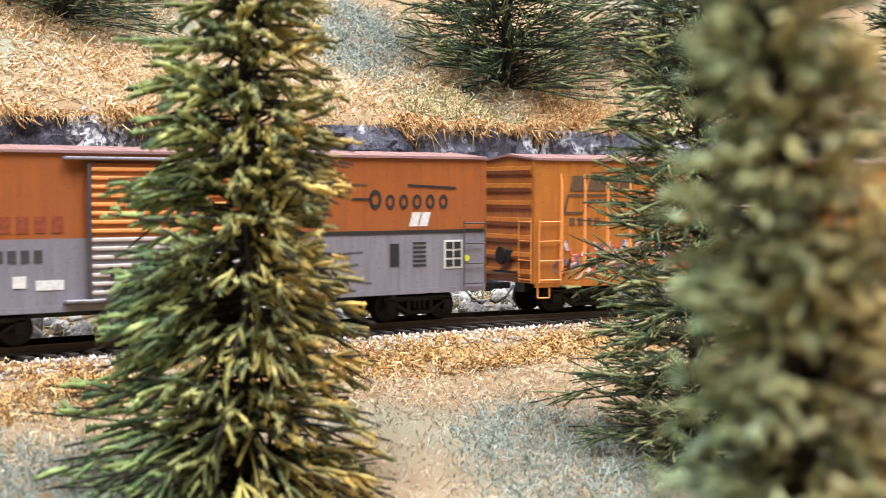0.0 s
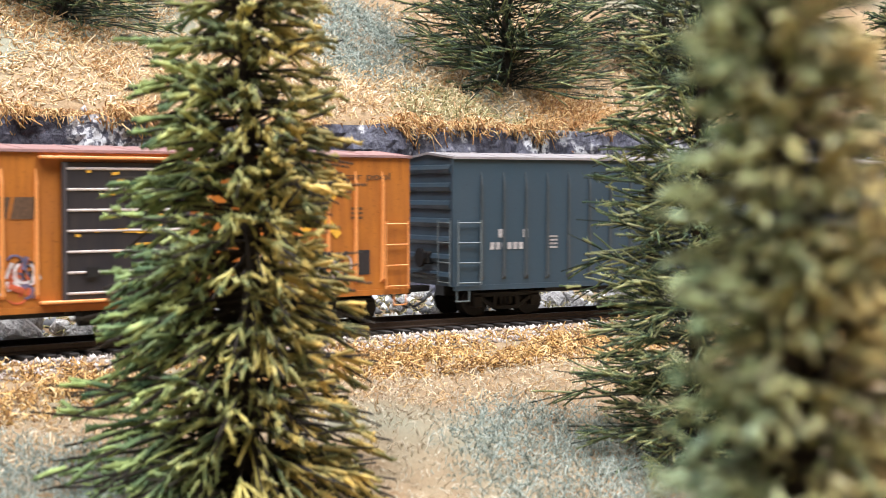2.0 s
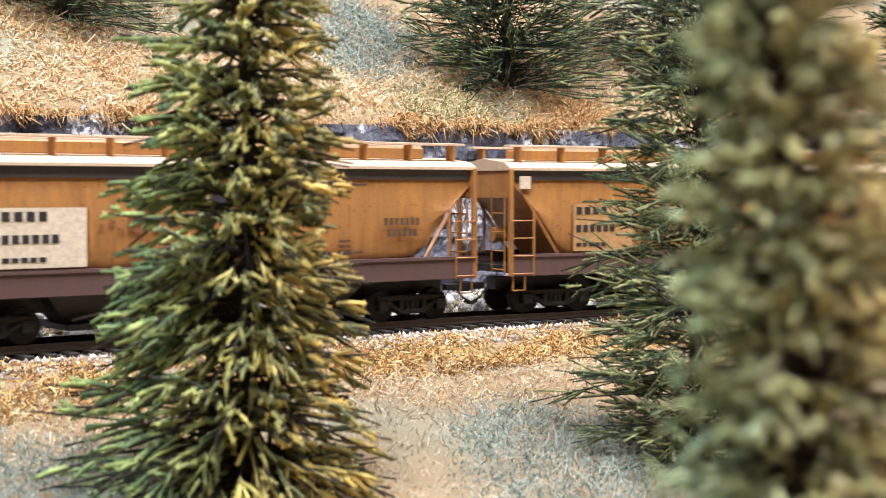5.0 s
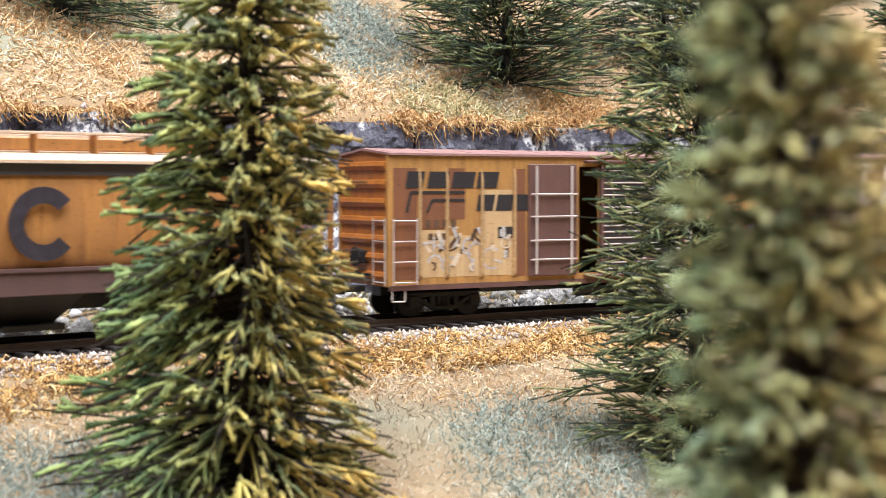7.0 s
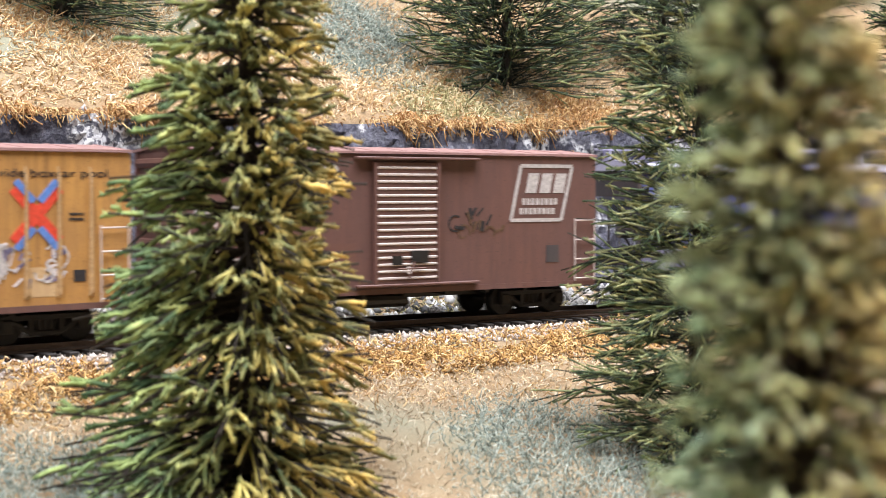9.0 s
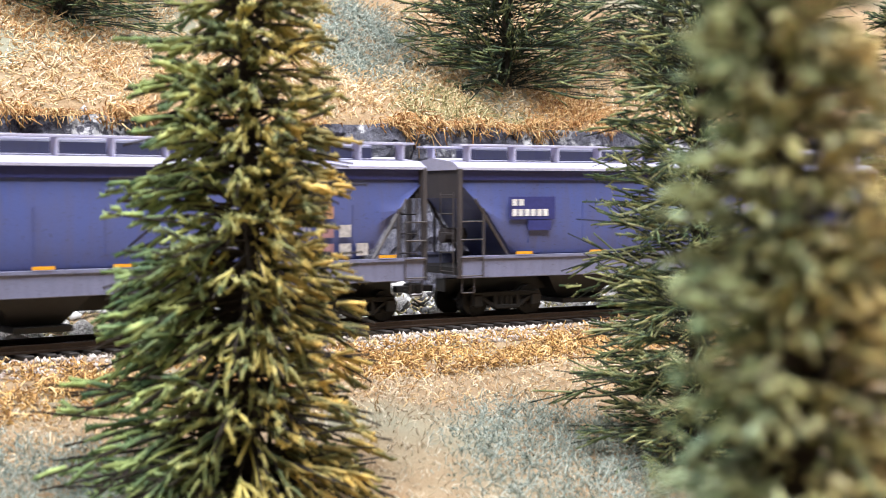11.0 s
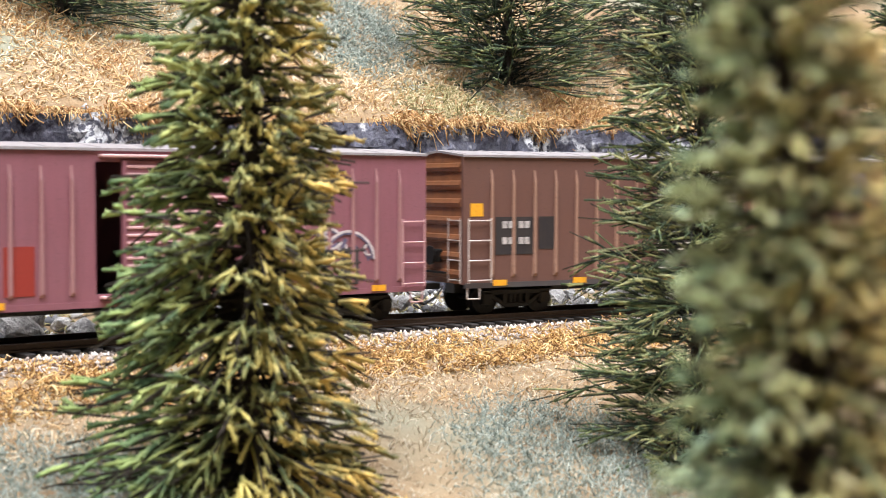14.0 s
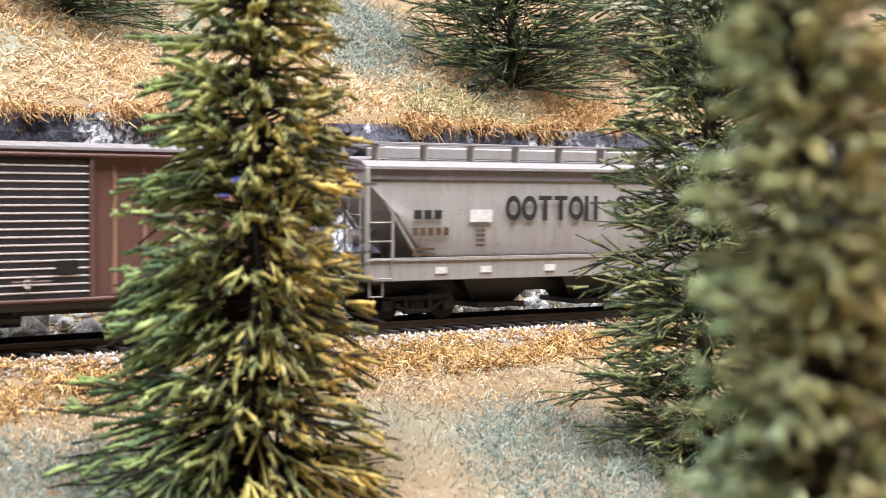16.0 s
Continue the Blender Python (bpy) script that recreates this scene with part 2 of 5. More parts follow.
def rock_face(s0, s1, n, rows):
    vs, fs = [], []
    for i in range(n):
        s = s0 + (s1 - s0) * i / (n - 1)
        for j in range(rows):
            f = j / (rows - 1)
            p, _ = along(s, 0, 0)
            pq, _ = along(s, 0.1, 0)
            w = float(edge_wave(pq.x, pq.y))
            a = noise.cell(Vector((s * 75 + f * 2, f * 4.2, 1.0))) * 0.0025 + noise.fractal(Vector((s * 60, f * 5, 0)), 1.0, 2.0, 4) * 0.0035
            side = WALL_Q - w - 0.006 + 0.005 * f - abs(a)
            v, _ = along(s, side, -0.008 + f * (WALL_TOP + 0.0078 + 0.002 * noise.noise(Vector((s * 90, 0, 7)))))
            vs.append(v)
    for i in range(n - 1):
        for j in range(rows - 1):
            k = i * rows + j
            fs.append((k, k + rows, k + rows + 1, k + 1))
    ob = add_mesh("rock_face", vs, fs, MAT["rock"])
    return tagged(ob, "dark blue-grey cast rock face with pale patches", "rock", kind="structure")


rock_face(-0.25, 1.15, 700, 26)


def rim_grass(n, seed):
    """Strands that hang over the edge of the rock in ragged clumps."""
    g = np.random.default_rng(seed)
    s = g.uniform(-0.05, 0.75, n * 3)
    dens = 0.5 + 0.5 * np.sin(s * 83 + 1) * np.sin(s * 37 + 0.5) + 0.35 * np.sin(s * 210)
    s = s[dens > g.uniform(-0.1, 0.85, len(s))][:n]
    a = np.radians(TURN0 + CURVE * s)
    out = np.stack([-np.sin(a), np.cos(a)], 1)
    x0, y0 = CX + (RAD + 0.1) * out[:, 0], CY + (RAD + 0.1) * out[:, 1]
    q = WALL_Q - edge_wave(x0, y0) + g.uniform(-0.0045, 0.004, len(s))
    x, y = CX + (RAD + q) * out[:, 0], CY + (RAD + q) * out[:, 1]
    long = np.where(np.sin(s * 83 + 1) * np.sin(s * 37 + 0.5) + 0.5 * np.sin(s * 190) > 0.35, 1.7, 0.85)
    P = np.stack([x, y, np.full(len(s), WALL_TOP) + g.uniform(-0.0012, 0.0024, len(s)) * long], 1)
    D = np.stack([-out[:, 0] * 0.8, -out[:, 1] * 0.8, g.uniform(-0.6, 0.7, len(s))], 1) + g.normal(0, 0.45, (len(s), 3))
    v = tubes(P, D, 0.0018 * long * g.uniform(0.5, 1.5, len(s)), 0.00027, 0.0002, 3, 3, -0.7, g, 0.4, 0, 0.2)
    return v




# ---- track ----
def rail_mesh(side):
    prof = [(-0.0011, -0.0021), (0.0011, -0.0021), (0.0011, -0.0017), (0.0003, -0.0014), (0.0003, -0.0006), (0.0004, -0.0005), (0.0004, 0.0), (-0.0004, 0.0), (-0.0004, -0.0005), (-0.0003, -0.0006), (-0.0003, -0.0014), (-0.0011, -0.0017)]
    vs, fs, k = [], [], len(prof)
    n = 330
    for i in range(n):
        s = -2.3 + 5.4 * i / (n - 1)
        vs += [along(s, side + a, z)[0] for a, z in prof]
    for i in range(n - 1):
        for j in range(k):
            fs.append((i * k + j, i * k + (j + 1) % k, (i + 1) * k + (j + 1) % k, (i + 1) * k + j))
    return vs, fs


track = tagged(new("railway_track"), "dark weathered rails on black ties", "track", kind="structure")
for side in (-0.0086, 0.0086):
    add_mesh("rail", *rail_mesh(side), MAT["rail"], track)
tie_mesh = None
rest = []
for i in range(int(5.3 / 0.0062)):
    s = -2.25 + i * 0.0062
    p, a = along(s, 0, 0)
    if -0.12 < s < 0.95:
        if tie_mesh is None:
            tie_mesh = part("tie", box(B(), -0.0014, 0.0014, -0.0152, 0.0152, -0.0042, -0.0021, 0.0002), MAT["tie"], track)
            first = tie_mesh
            first.matrix_basis = pose(p.x, p.y, 0, rz=a)
        else:
            again(first, pose(p.x, p.y, 0, rz=a))
    else:
        rest.append((p, a))
bv, bf = [], []
for p, a in rest:
    mm = pose(p.x, p.y, 0, rz=a)
    k = len(bv)
    bv += [mm @ Vector((x, y, z)) for x in (-0.0014, 0.0014) for y in (-0.0152, 0.0152) for z in (-0.0042, -0.0021)]
    bf += [(k, k + 1, k + 3, k + 2), (k + 4, k + 6, k + 7, k + 5), (k, k + 4, k + 5, k + 1), (k + 2, k + 3, k + 7, k + 6), (k + 1, k + 5, k + 7, k + 3)]
tagged(add_mesh("distant_ties", bv, bf, MAT["tie"], track), kind="stuff")


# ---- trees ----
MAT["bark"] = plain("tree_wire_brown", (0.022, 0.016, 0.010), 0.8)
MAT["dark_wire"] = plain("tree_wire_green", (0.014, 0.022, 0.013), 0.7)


def chenille(name, strands, clumps, clump_scale, sides=None, share=0.55):
    """Flocked twigs: a colour for each needle, and a colour for each clump of needles. sides: a cool tint at the left
    running to a warm one at the right.
    """
    m, nt, b = nodes_of(name)
    g = nt.nodes.new("ShaderNodeNewGeometry")
    c = ramp(nt, g.outputs["Random Per Island"], strands)
    c = mix(nt, share, c, ramp(nt, noise_node(nt, clump_scale, 2, 0.5), clumps))
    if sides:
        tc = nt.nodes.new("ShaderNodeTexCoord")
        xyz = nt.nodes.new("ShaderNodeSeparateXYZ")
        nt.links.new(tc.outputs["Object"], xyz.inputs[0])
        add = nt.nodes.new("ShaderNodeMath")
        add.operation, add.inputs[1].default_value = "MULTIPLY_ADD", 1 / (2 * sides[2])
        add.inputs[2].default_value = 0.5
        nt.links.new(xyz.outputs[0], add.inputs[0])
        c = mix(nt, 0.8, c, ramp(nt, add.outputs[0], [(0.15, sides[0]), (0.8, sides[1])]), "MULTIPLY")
    nt.links.new(c, b.inputs["Base Color"])
    b.inputs["Roughness"].default_value = 0.7
    return m


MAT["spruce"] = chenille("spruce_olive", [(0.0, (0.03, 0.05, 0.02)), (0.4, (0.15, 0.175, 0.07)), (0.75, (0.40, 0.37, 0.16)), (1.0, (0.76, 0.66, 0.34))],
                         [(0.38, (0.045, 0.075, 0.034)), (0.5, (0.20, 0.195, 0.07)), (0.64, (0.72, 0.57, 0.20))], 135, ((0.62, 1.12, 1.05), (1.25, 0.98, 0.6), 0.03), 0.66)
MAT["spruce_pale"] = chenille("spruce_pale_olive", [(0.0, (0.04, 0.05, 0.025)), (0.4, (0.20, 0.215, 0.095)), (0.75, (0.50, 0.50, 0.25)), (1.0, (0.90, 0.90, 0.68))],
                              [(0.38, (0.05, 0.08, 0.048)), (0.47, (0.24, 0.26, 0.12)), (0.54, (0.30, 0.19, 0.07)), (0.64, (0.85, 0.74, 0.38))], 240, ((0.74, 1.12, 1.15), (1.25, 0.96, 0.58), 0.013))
MAT["spruce_dark"] = chenille("spruce_green", [(0.0, (0.006, 0.016, 0.008)), (0.45, (0.03, 0.062, 0.026)), (0.8, (0.15, 0.20, 0.07)), (1.0, (0.56, 0.56, 0.26))],
                              [(0.40, (0.008, 0.026, 0.014)), (0.53, (0.05, 0.088, 0.036)), (0.66, (0.36, 0.38, 0.15))], 240)
MAT["spruce_mid"] = chenille("spruce_fresh_green", [(0.0, (0.010, 0.022, 0.010)), (0.4, (0.05, 0.095, 0.038)), (0.75, (0.25, 0.30, 0.115)), (1.0, (0.74, 0.72, 0.38))],
                             [(0.40, (0.014, 0.040, 0.024)), (0.52, (0.095, 0.145, 0.058)), (0.64, (0.56, 0.54, 0.23))], 260)


def conifer(x, y, height, r_low, r_high, z_high, count, twigs, thick, seed, mat, label, fuzz=10, droop=-0.25, long_twig=0.42, foot=0.010, spread=0.16, lean=0.0,
            core=0.42, needle=1.25, wire="bark", stray=0, hang=0.0, faces=4, uneven=(0.0, 0.0), fan=1.0):
    """A bottle-brush spruce: r_low at the foot, r_high at z_high above it, running to a point at the tip. Wire branches carry flocked twigs."""
    g = np.random.default_rng(seed)
    base = float(ground_z(np.array(x), np.array(y))) - 0.002
    tree = tagged(new("spruce_tree"), label, "tree", "model spruces")
    tree.matrix_basis = pose(x, y, base, 0, lean, 0)
    tv = tubes([[0, 0, 0]], [[0, 0, 1]], height, 0.0022, 0.0003, 8, 14, 0, g, 0.008, 0.15)
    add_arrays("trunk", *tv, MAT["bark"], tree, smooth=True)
    h = foot + (height - foot - 0.002) * g.random(count) ** 1.2
    az = g.random(count) * 2 * np.pi
    tip = np.clip((height - h) / height, 0.03, 1)
    k = (r_low - r_high) / z_high
    reach = np.minimum(np.maximum(r_low - k * h, 0.002), r_low * 1.05 * tip ** 0.75) * g.uniform(0.6, 1.08, count)
    reach *= 1 - np.cos(az) * (uneven[0] + uneven[1] * np.clip(1 - h / (0.5 * height), 0, 1))
    if stray:
        reach[:stray] *= 1.22
    el = g.normal(0.08, spread, count) + 0.5 * (h / height) ** 2 - hang * np.clip(1 - h / (0.4 * height), 0, 1)
    D = np.stack([np.cos(az) * np.cos(el), np.sin(az) * np.cos(el), np.sin(el)], 1)
    P = np.stack([np.zeros(count), np.zeros(count), h], 1)
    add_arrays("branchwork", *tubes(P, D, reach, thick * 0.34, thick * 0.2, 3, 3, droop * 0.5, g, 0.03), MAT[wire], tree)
    # twigs leave each branch forwards and sideways, one at its end
    ii = np.repeat(np.arange(count), twigs)
    f = g.uniform(0.25, 0.9, len(ii))
    f[::twigs] = 0.72
    TP = P[ii] + D[ii] * (reach[ii] * f)[:, None]
    TP[:, 2] += droop * 0.5 * reach[ii] * f * f
    side = np.cross(D[ii], np.array([0, 0, 1.0]))
    swing = g.uniform(-0.75, 0.75, (len(ii), 1)) * fan
    swing[::twigs] *= 0.1
    TD = D[ii] + side * swing + g.normal(0, 0.16, (len(ii), 3))
    TD[:, 2] -= hang * g.uniform(0, 0.8, len(ii))
    TD /= np.linalg.norm(TD, axis=1, keepdims=True)
    TL = np.maximum(reach[ii] * long_twig * (1.2 - f) * g.uniform(0.7, 1.3, len(ii)), thick * 3.5)
    sets = [tubes(TP, TD, TL, thick * core * g.uniform(0.8, 1.2, len(ii)), thick * core * 0.75, faces, 3, droop * 0.6, g, 0.05, 0.35)]
    if fuzz:
        jj = np.repeat(np.arange(len(ii)), fuzz)
        f = g.uniform(0.0, 1.0, len(jj))
        FP = TP[jj] + TD[jj] * (TL[jj] * f)[:, None]
        FP[:, 2] += droop * 0.6 * TL[jj] * f * f
        FD = TD[jj] * 0.75 + g.normal(0, 0.65, (len(jj), 3))
        sets.append(spikes(FP, FD, thick * needle * g.uniform(0.7, 1.3, len(jj)), thick * 0.2))
    add_arrays("needles", *joined(*sets), mat, tree)
    return tree


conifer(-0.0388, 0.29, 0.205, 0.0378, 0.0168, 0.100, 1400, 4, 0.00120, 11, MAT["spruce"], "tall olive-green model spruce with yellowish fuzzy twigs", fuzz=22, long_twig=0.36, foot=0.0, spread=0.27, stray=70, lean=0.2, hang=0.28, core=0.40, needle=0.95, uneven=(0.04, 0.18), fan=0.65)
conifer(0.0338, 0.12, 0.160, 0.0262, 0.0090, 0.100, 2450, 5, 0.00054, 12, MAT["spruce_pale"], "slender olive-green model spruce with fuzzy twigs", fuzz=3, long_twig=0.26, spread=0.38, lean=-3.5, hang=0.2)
conifer(0.0608, 0.35, 0.200, 0.0355, 0.0205, 0.110, 1200, 5, 0.00072, 13, MAT["spruce_mid"], "fresh green model spruce with thin wiry branches", fuzz=5, droop=-0.1, foot=0.0, needle=1.4, core=0.36, spread=0.28, wire="dark_wire", stray=120)
conifer(0.026, 0.60, 0.17, 0.049, 0.038, 0.07, 900, 4, 0.00095, 14, MAT["spruce_dark"], "broad dark green model spruce on the hillside", fuzz=6, droop=0.02, foot=0.0, needle=1.4, core=0.36, spread=0.24, wire="dark_wire", stray=90)
conifer(-0.142, 0.55, 0.17, 0.047, 0.036, 0.07, 800, 4, 0.00090, 15, MAT["spruce_dark"], "broad dark green model spruce high on the hillside", fuzz=5, droop=0.02, foot=0.001, needle=1.4, core=0.36, spread=0.24, faces=3, wire="dark_wire", stray=40)
conifer(0.098, 0.66, 0.17, 0.050, 0.034, 0.08, 800, 4, 0.00090, 16, MAT["spruce_dark"], "dark green model spruce standing among others", fuzz=5, foot=0.002, needle=1.4, core=0.36, spread=0.22, faces=3, wire="dark_wire")
conifer(0.178, 0.56, 0.17, 0.040, 0.028, 0.08, 700, 4, 0.00090, 17, MAT["spruce_dark"], "dark green model spruce beside the rock face", fuzz=5, foot=0.002, needle=1.4, core=0.36, spread=0.22, faces=3, wire="dark_wire")
conifer(0.15, 0.66, 0.17, 0.045, 0.030, 0.08, 550, 4, 0.00090, 18, MAT["spruce_dark"], "dark green model spruce on the upper slope", fuzz=5, foot=0.002, needle=1.4, core=0.36, spread=0.22, faces=3, wire="dark_wire")


# ---- static grass, loose stones ----
def scatter(n, x0, x1, y0, y1, q0, q1, g):
    """Random places with the distance from the track between q0 and q1 (outside positive), inside the seen wedge."""
    x, y = g.uniform(x0, x1, n * 8), g.uniform(y0, y1, n * 8)
    q = np.hypot(x - CX, y - CY) - RAD
    ok = (q > q0) & (q < q1) & (np.abs(x) < 0.312 * y + 0.006)
    return x[ok][:n], y[ok][:n]


def grass(name, n, area, length, radius, lean, mat, label, seed, sag=-0.3, keep=None, lift=0.0, curl=0.45, rings=3, wave=0.2):
    g = np.random.default_rng(seed)
    x, y = scatter(n, *area, g)
    if keep is not None:
        k = keep(x, y, g)
        x, y = x[k], y[k]
    mound = np.clip(0.45 + 0.9 * lumps(x * 4.1 + 0.7, y * 3.7), 0, 1) * lift * g.random(len(x))
    P = np.stack([x, y, ground_z(x, y) - 0.0003 + mound], 1)
    D = g.normal(0, lean, (len(x), 3))
    D[:, 2] = np.abs(g.normal(0.5, 0.3, len(x))) + 0.05
    v = tubes(P, D, length * g.uniform(0.5, 1.3, len(x)), radius, radius * 0.75, 3, rings, sag, g, curl, 0, wave)
    return tagged(add_arrays(name, *v, mat), label, "grass", kind="stuff")


def clump(x, y, g, s=1.0):
    return (lumps(x * 2.3 * s + 0.3, y * 2.1 * s) + g.normal(0, 0.35, len(x))) > -0.15


MAT["straw"] = fibre("static_grass_straw", [(0.0, (0.34, 0.19, 0.075)), (0.35, (0.52, 0.34, 0.155)), (0.7, (0.68, 0.51, 0.30)), (1.0, (0.85, 0.75, 0.56))], 0.6)
MAT["rust_grass"] = fibre("static_grass_rust", [(0.0, (0.24, 0.10, 0.03)), (0.5, (0.48, 0.25, 0.08)), (1.0, (0.74, 0.54, 0.27))], 0.6)
MAT["gold_grass"] = fibre("static_grass_gold", [(0.0, (0.15, 0.065, 0.02)), (0.45, (0.44, 0.235, 0.065)), (0.8, (0.66, 0.42, 0.15)), (1.0, (0.84, 0.64, 0.34))], 0.6)
MAT["pale_grass"] = fibre("static_grass_pale", [(0.0, (0.28, 0.20, 0.12)), (0.5, (0.50, 0.41, 0.28)), (1.0, (0.68, 0.62, 0.50))], 0.7)
MAT["sage_grass"] = fibre("static_grass_sage", [(0.0, (0.11, 0.14, 0.115)), (0.5, (0.25, 0.30, 0.26)), (1.0, (0.47, 0.50, 0.43))], 0.7)
MAT["olive_grass"] = fibre("static_grass_olive", [(0.0, (0.14, 0.12, 0.04)), (0.5, (0.32, 0.28, 0.12)), (1.0, (0.60, 0.53, 0.30))], 0.7)


def blob(*spots):
    """A test for places near any of the spots (x, y, radius x, radius y), with a ragged edge."""
    def inside(x, y, g):
        v = np.full(len(x), 9.0)
        for a, b, rx, ry in spots:
            v = np.minimum(v, np.hypot((x - a) / rx, (y - b) / ry))
        return v + g.normal(0, 0.18, len(x)) < 1
    return inside


def outside_of(f):
    return lambda x, y, g: ~f(x, y, g)


# pale open ground in front, sage patches, golden band by the ballast, the hill
front_sage = blob((0.029, 0.338, 0.026, 0.036), (-0.082, 0.285, 0.044, 0.026))
hill_sage = blob((-0.034, 0.62, 0.022, 0.05), (0.015, 0.56, 0.03, 0.012), (0.075, 0.60, 0.02, 0.012))
hill_rust = blob((0.058, 0.565, 0.026, 0.034), (-0.16, 0.56, 0.05, 0.045))
FRONT = (-0.13, 0.13, 0.25, 0.45)
HILL = (-0.24, 0.24, 0.40, 0.72, 0.063, 0.195)
grass("pale_short_grass", 15000, (*FRONT, -0.2, -0.045), 0.0021, 0.00015, 0.6, MAT["pale_grass"], "short pale sandy static grass", 31, rings=3, keep=outside_of(front_sage))
grass("sage_short_grass", 15000, (-0.004, 0.062, 0.29, 0.385, -0.2, -0.06), 0.0021, 0.00015, 0.6, MAT["sage_grass"], "short grey-green static grass", 32, rings=3, keep=front_sage)
grass("sage_short_grass", 9500, (-0.13, -0.038, 0.25, 0.315, -0.2, -0.05), 0.0021, 0.00015, 0.6, MAT["sage_grass"], "short grey-green static grass at the slope's foot", 42, rings=3, keep=front_sage)
grass("golden_tufts", 27000, (-0.16, 0.16, 0.28, 0.52, -0.058, -0.0215), 0.0019, 0.00025, 1.0, MAT["gold_grass"], "curly golden tufts along the ballast", 33, -0.5, keep=lambda x, y, g: clump(x, y, g, 2.5), lift=0.0035, wave=0.32)
grass("golden_fringe", 4000, (-0.16, 0.16, 0.28, 0.50, -0.085, -0.05), 0.0024, 0.00022, 0.9, MAT["straw"], "straw strands thinning out from the golden tufts", 43, -0.5)
grass("hill_straw", 29000, HILL, 0.0026, 0.00030, 0.8, MAT["straw"], "straw-coloured static grass on the hillside", 34, -0.4, keep=outside_of(blob((-0.034, 0.62, 0.018, 0.045), (0.058, 0.565, 0.020, 0.028))), lift=0.001, rings=3)
grass("hill_sage_grass", 9000, (-0.06, -0.008, 0.56, 0.68, 0.063, 0.26), 0.0028, 0.00023, 0.8, MAT["sage_grass"], "grey-green static grass on the hillside", 35, -0.4, keep=hill_sage, lift=0.001)
grass("hill_olive_grass", 7000, (-0.02, 0.06, 0.50, 0.61, 0.063, 0.26), 0.0030, 0.00023, 0.8, MAT["olive_grass"], "olive static grass on the hillside", 36, -0.4, keep=blob((0.020, 0.545, 0.035, 0.022), (0.015, 0.56, 0.03, 0.012)), lift=0.001)
grass("hill_rust_grass", 6000, (0.03, 0.09, 0.52, 0.62, 0.063, 0.26), 0.0030, 0.00023, 0.8, MAT["rust_grass"], "rusty orange static grass on the hillside", 37, -0.4, keep=hill_rust, lift=0.001)
grass("hill_rust_grass", 5000, (-0.19, -0.09, 0.47, 0.58, 0.063, 0.26), 0.0030, 0.00023, 0.8, MAT["rust_grass"], "rusty orange static grass high on the slope", 44, -0.4, keep=blob((-0.150, 0.525, 0.035, 0.022), (-0.10, 0.50, 0.02, 0.01)), lift=0.001)
tagged(add_arrays("rim_grass", *rim_grass(10000, 38), MAT["rust_grass"]), "rusty grass hanging over the rock edge", "grass", kind="stuff")
grass("verge_grass", 6000, (-0.2, 0.2, 0.32, 0.60, 0.026, 0.050), 0.0020, 0.00026, 0.9, MAT["olive_grass"], "yellow-green tufts between stones behind the track", 39, -0.4, keep=lambda x, y, g: clump(x, y, g, 4), lift=0.004)


def stone_mesh(seed, name):
    bm = B()
    bmesh.ops.create_icosphere(bm, subdivisions=1, radius=1.0)
    for v in bm.verts:
        k = 0.62 + 0.85 * abs(noise.noise(v.co * 2.1 + Vector((seed * 3.1, seed, 0))))
        v.co *= k
        v.co.z *= 0.75
    me = bpy.data.meshes.new(name)
    bm.to_mesh(me)
    bm.free()
    return me


m, nt, b = nodes_of("pale_stone")
oi = nt.nodes.new("ShaderNodeObjectInfo")
n = noise_node(nt, 2.2, 4, 0.7)
c = ramp(nt, n, [(0.35, (0.14, 0.14, 0.15)), (0.55, (0.52, 0.51, 0.50)), (0.75, (0.80, 0.79, 0.77))])
c = mix(nt, 0.35, c, ramp(nt, oi.outputs["Random"], [(0.0, (0.28, 0.27, 0.28)), (1.0, (0.8, 0.76, 0.7))]))
nt.links.new(c, b.inputs["Base Color"])
b.inputs["Roughness"].default_value = 0.8
bump(nt, b, n, 0.5, 0.2)
MAT["stone"] = m
stones = [stone_mesh(i, "stone") for i in range(5)]
for me in stones:
    me.materials.append(m)
g = random.Random(21)
for i in range(295):
    s = g.uniform(-0.12, 0.85)
    q = g.uniform(0.023, 0.053)
    r = g.choice((0.0024, 0.0038, 0.0052, 0.0068)) * g.uniform(0.8, 1.25)
    p, _ = along(s, q)
    ob = new("stone", stones[i % 5])
    ob.matrix_basis = pose(p.x, p.y, float(ground_z(np.array(p.x), np.array(p.y))) + r * 0.35, g.uniform(-30, 30), g.uniform(-30, 30), g.uniform(0, 360)) @ Matrix.Diagonal((r * g.uniform(0.9, 1.5), r, r * g.uniform(0.8, 1.2), 1))
    tagged(ob, "pale grey broken stone lying behind the track", "stone", "loose stones behind the track")

# ballast: small light chips between and beside the ties
g = np.random.default_rng(8)


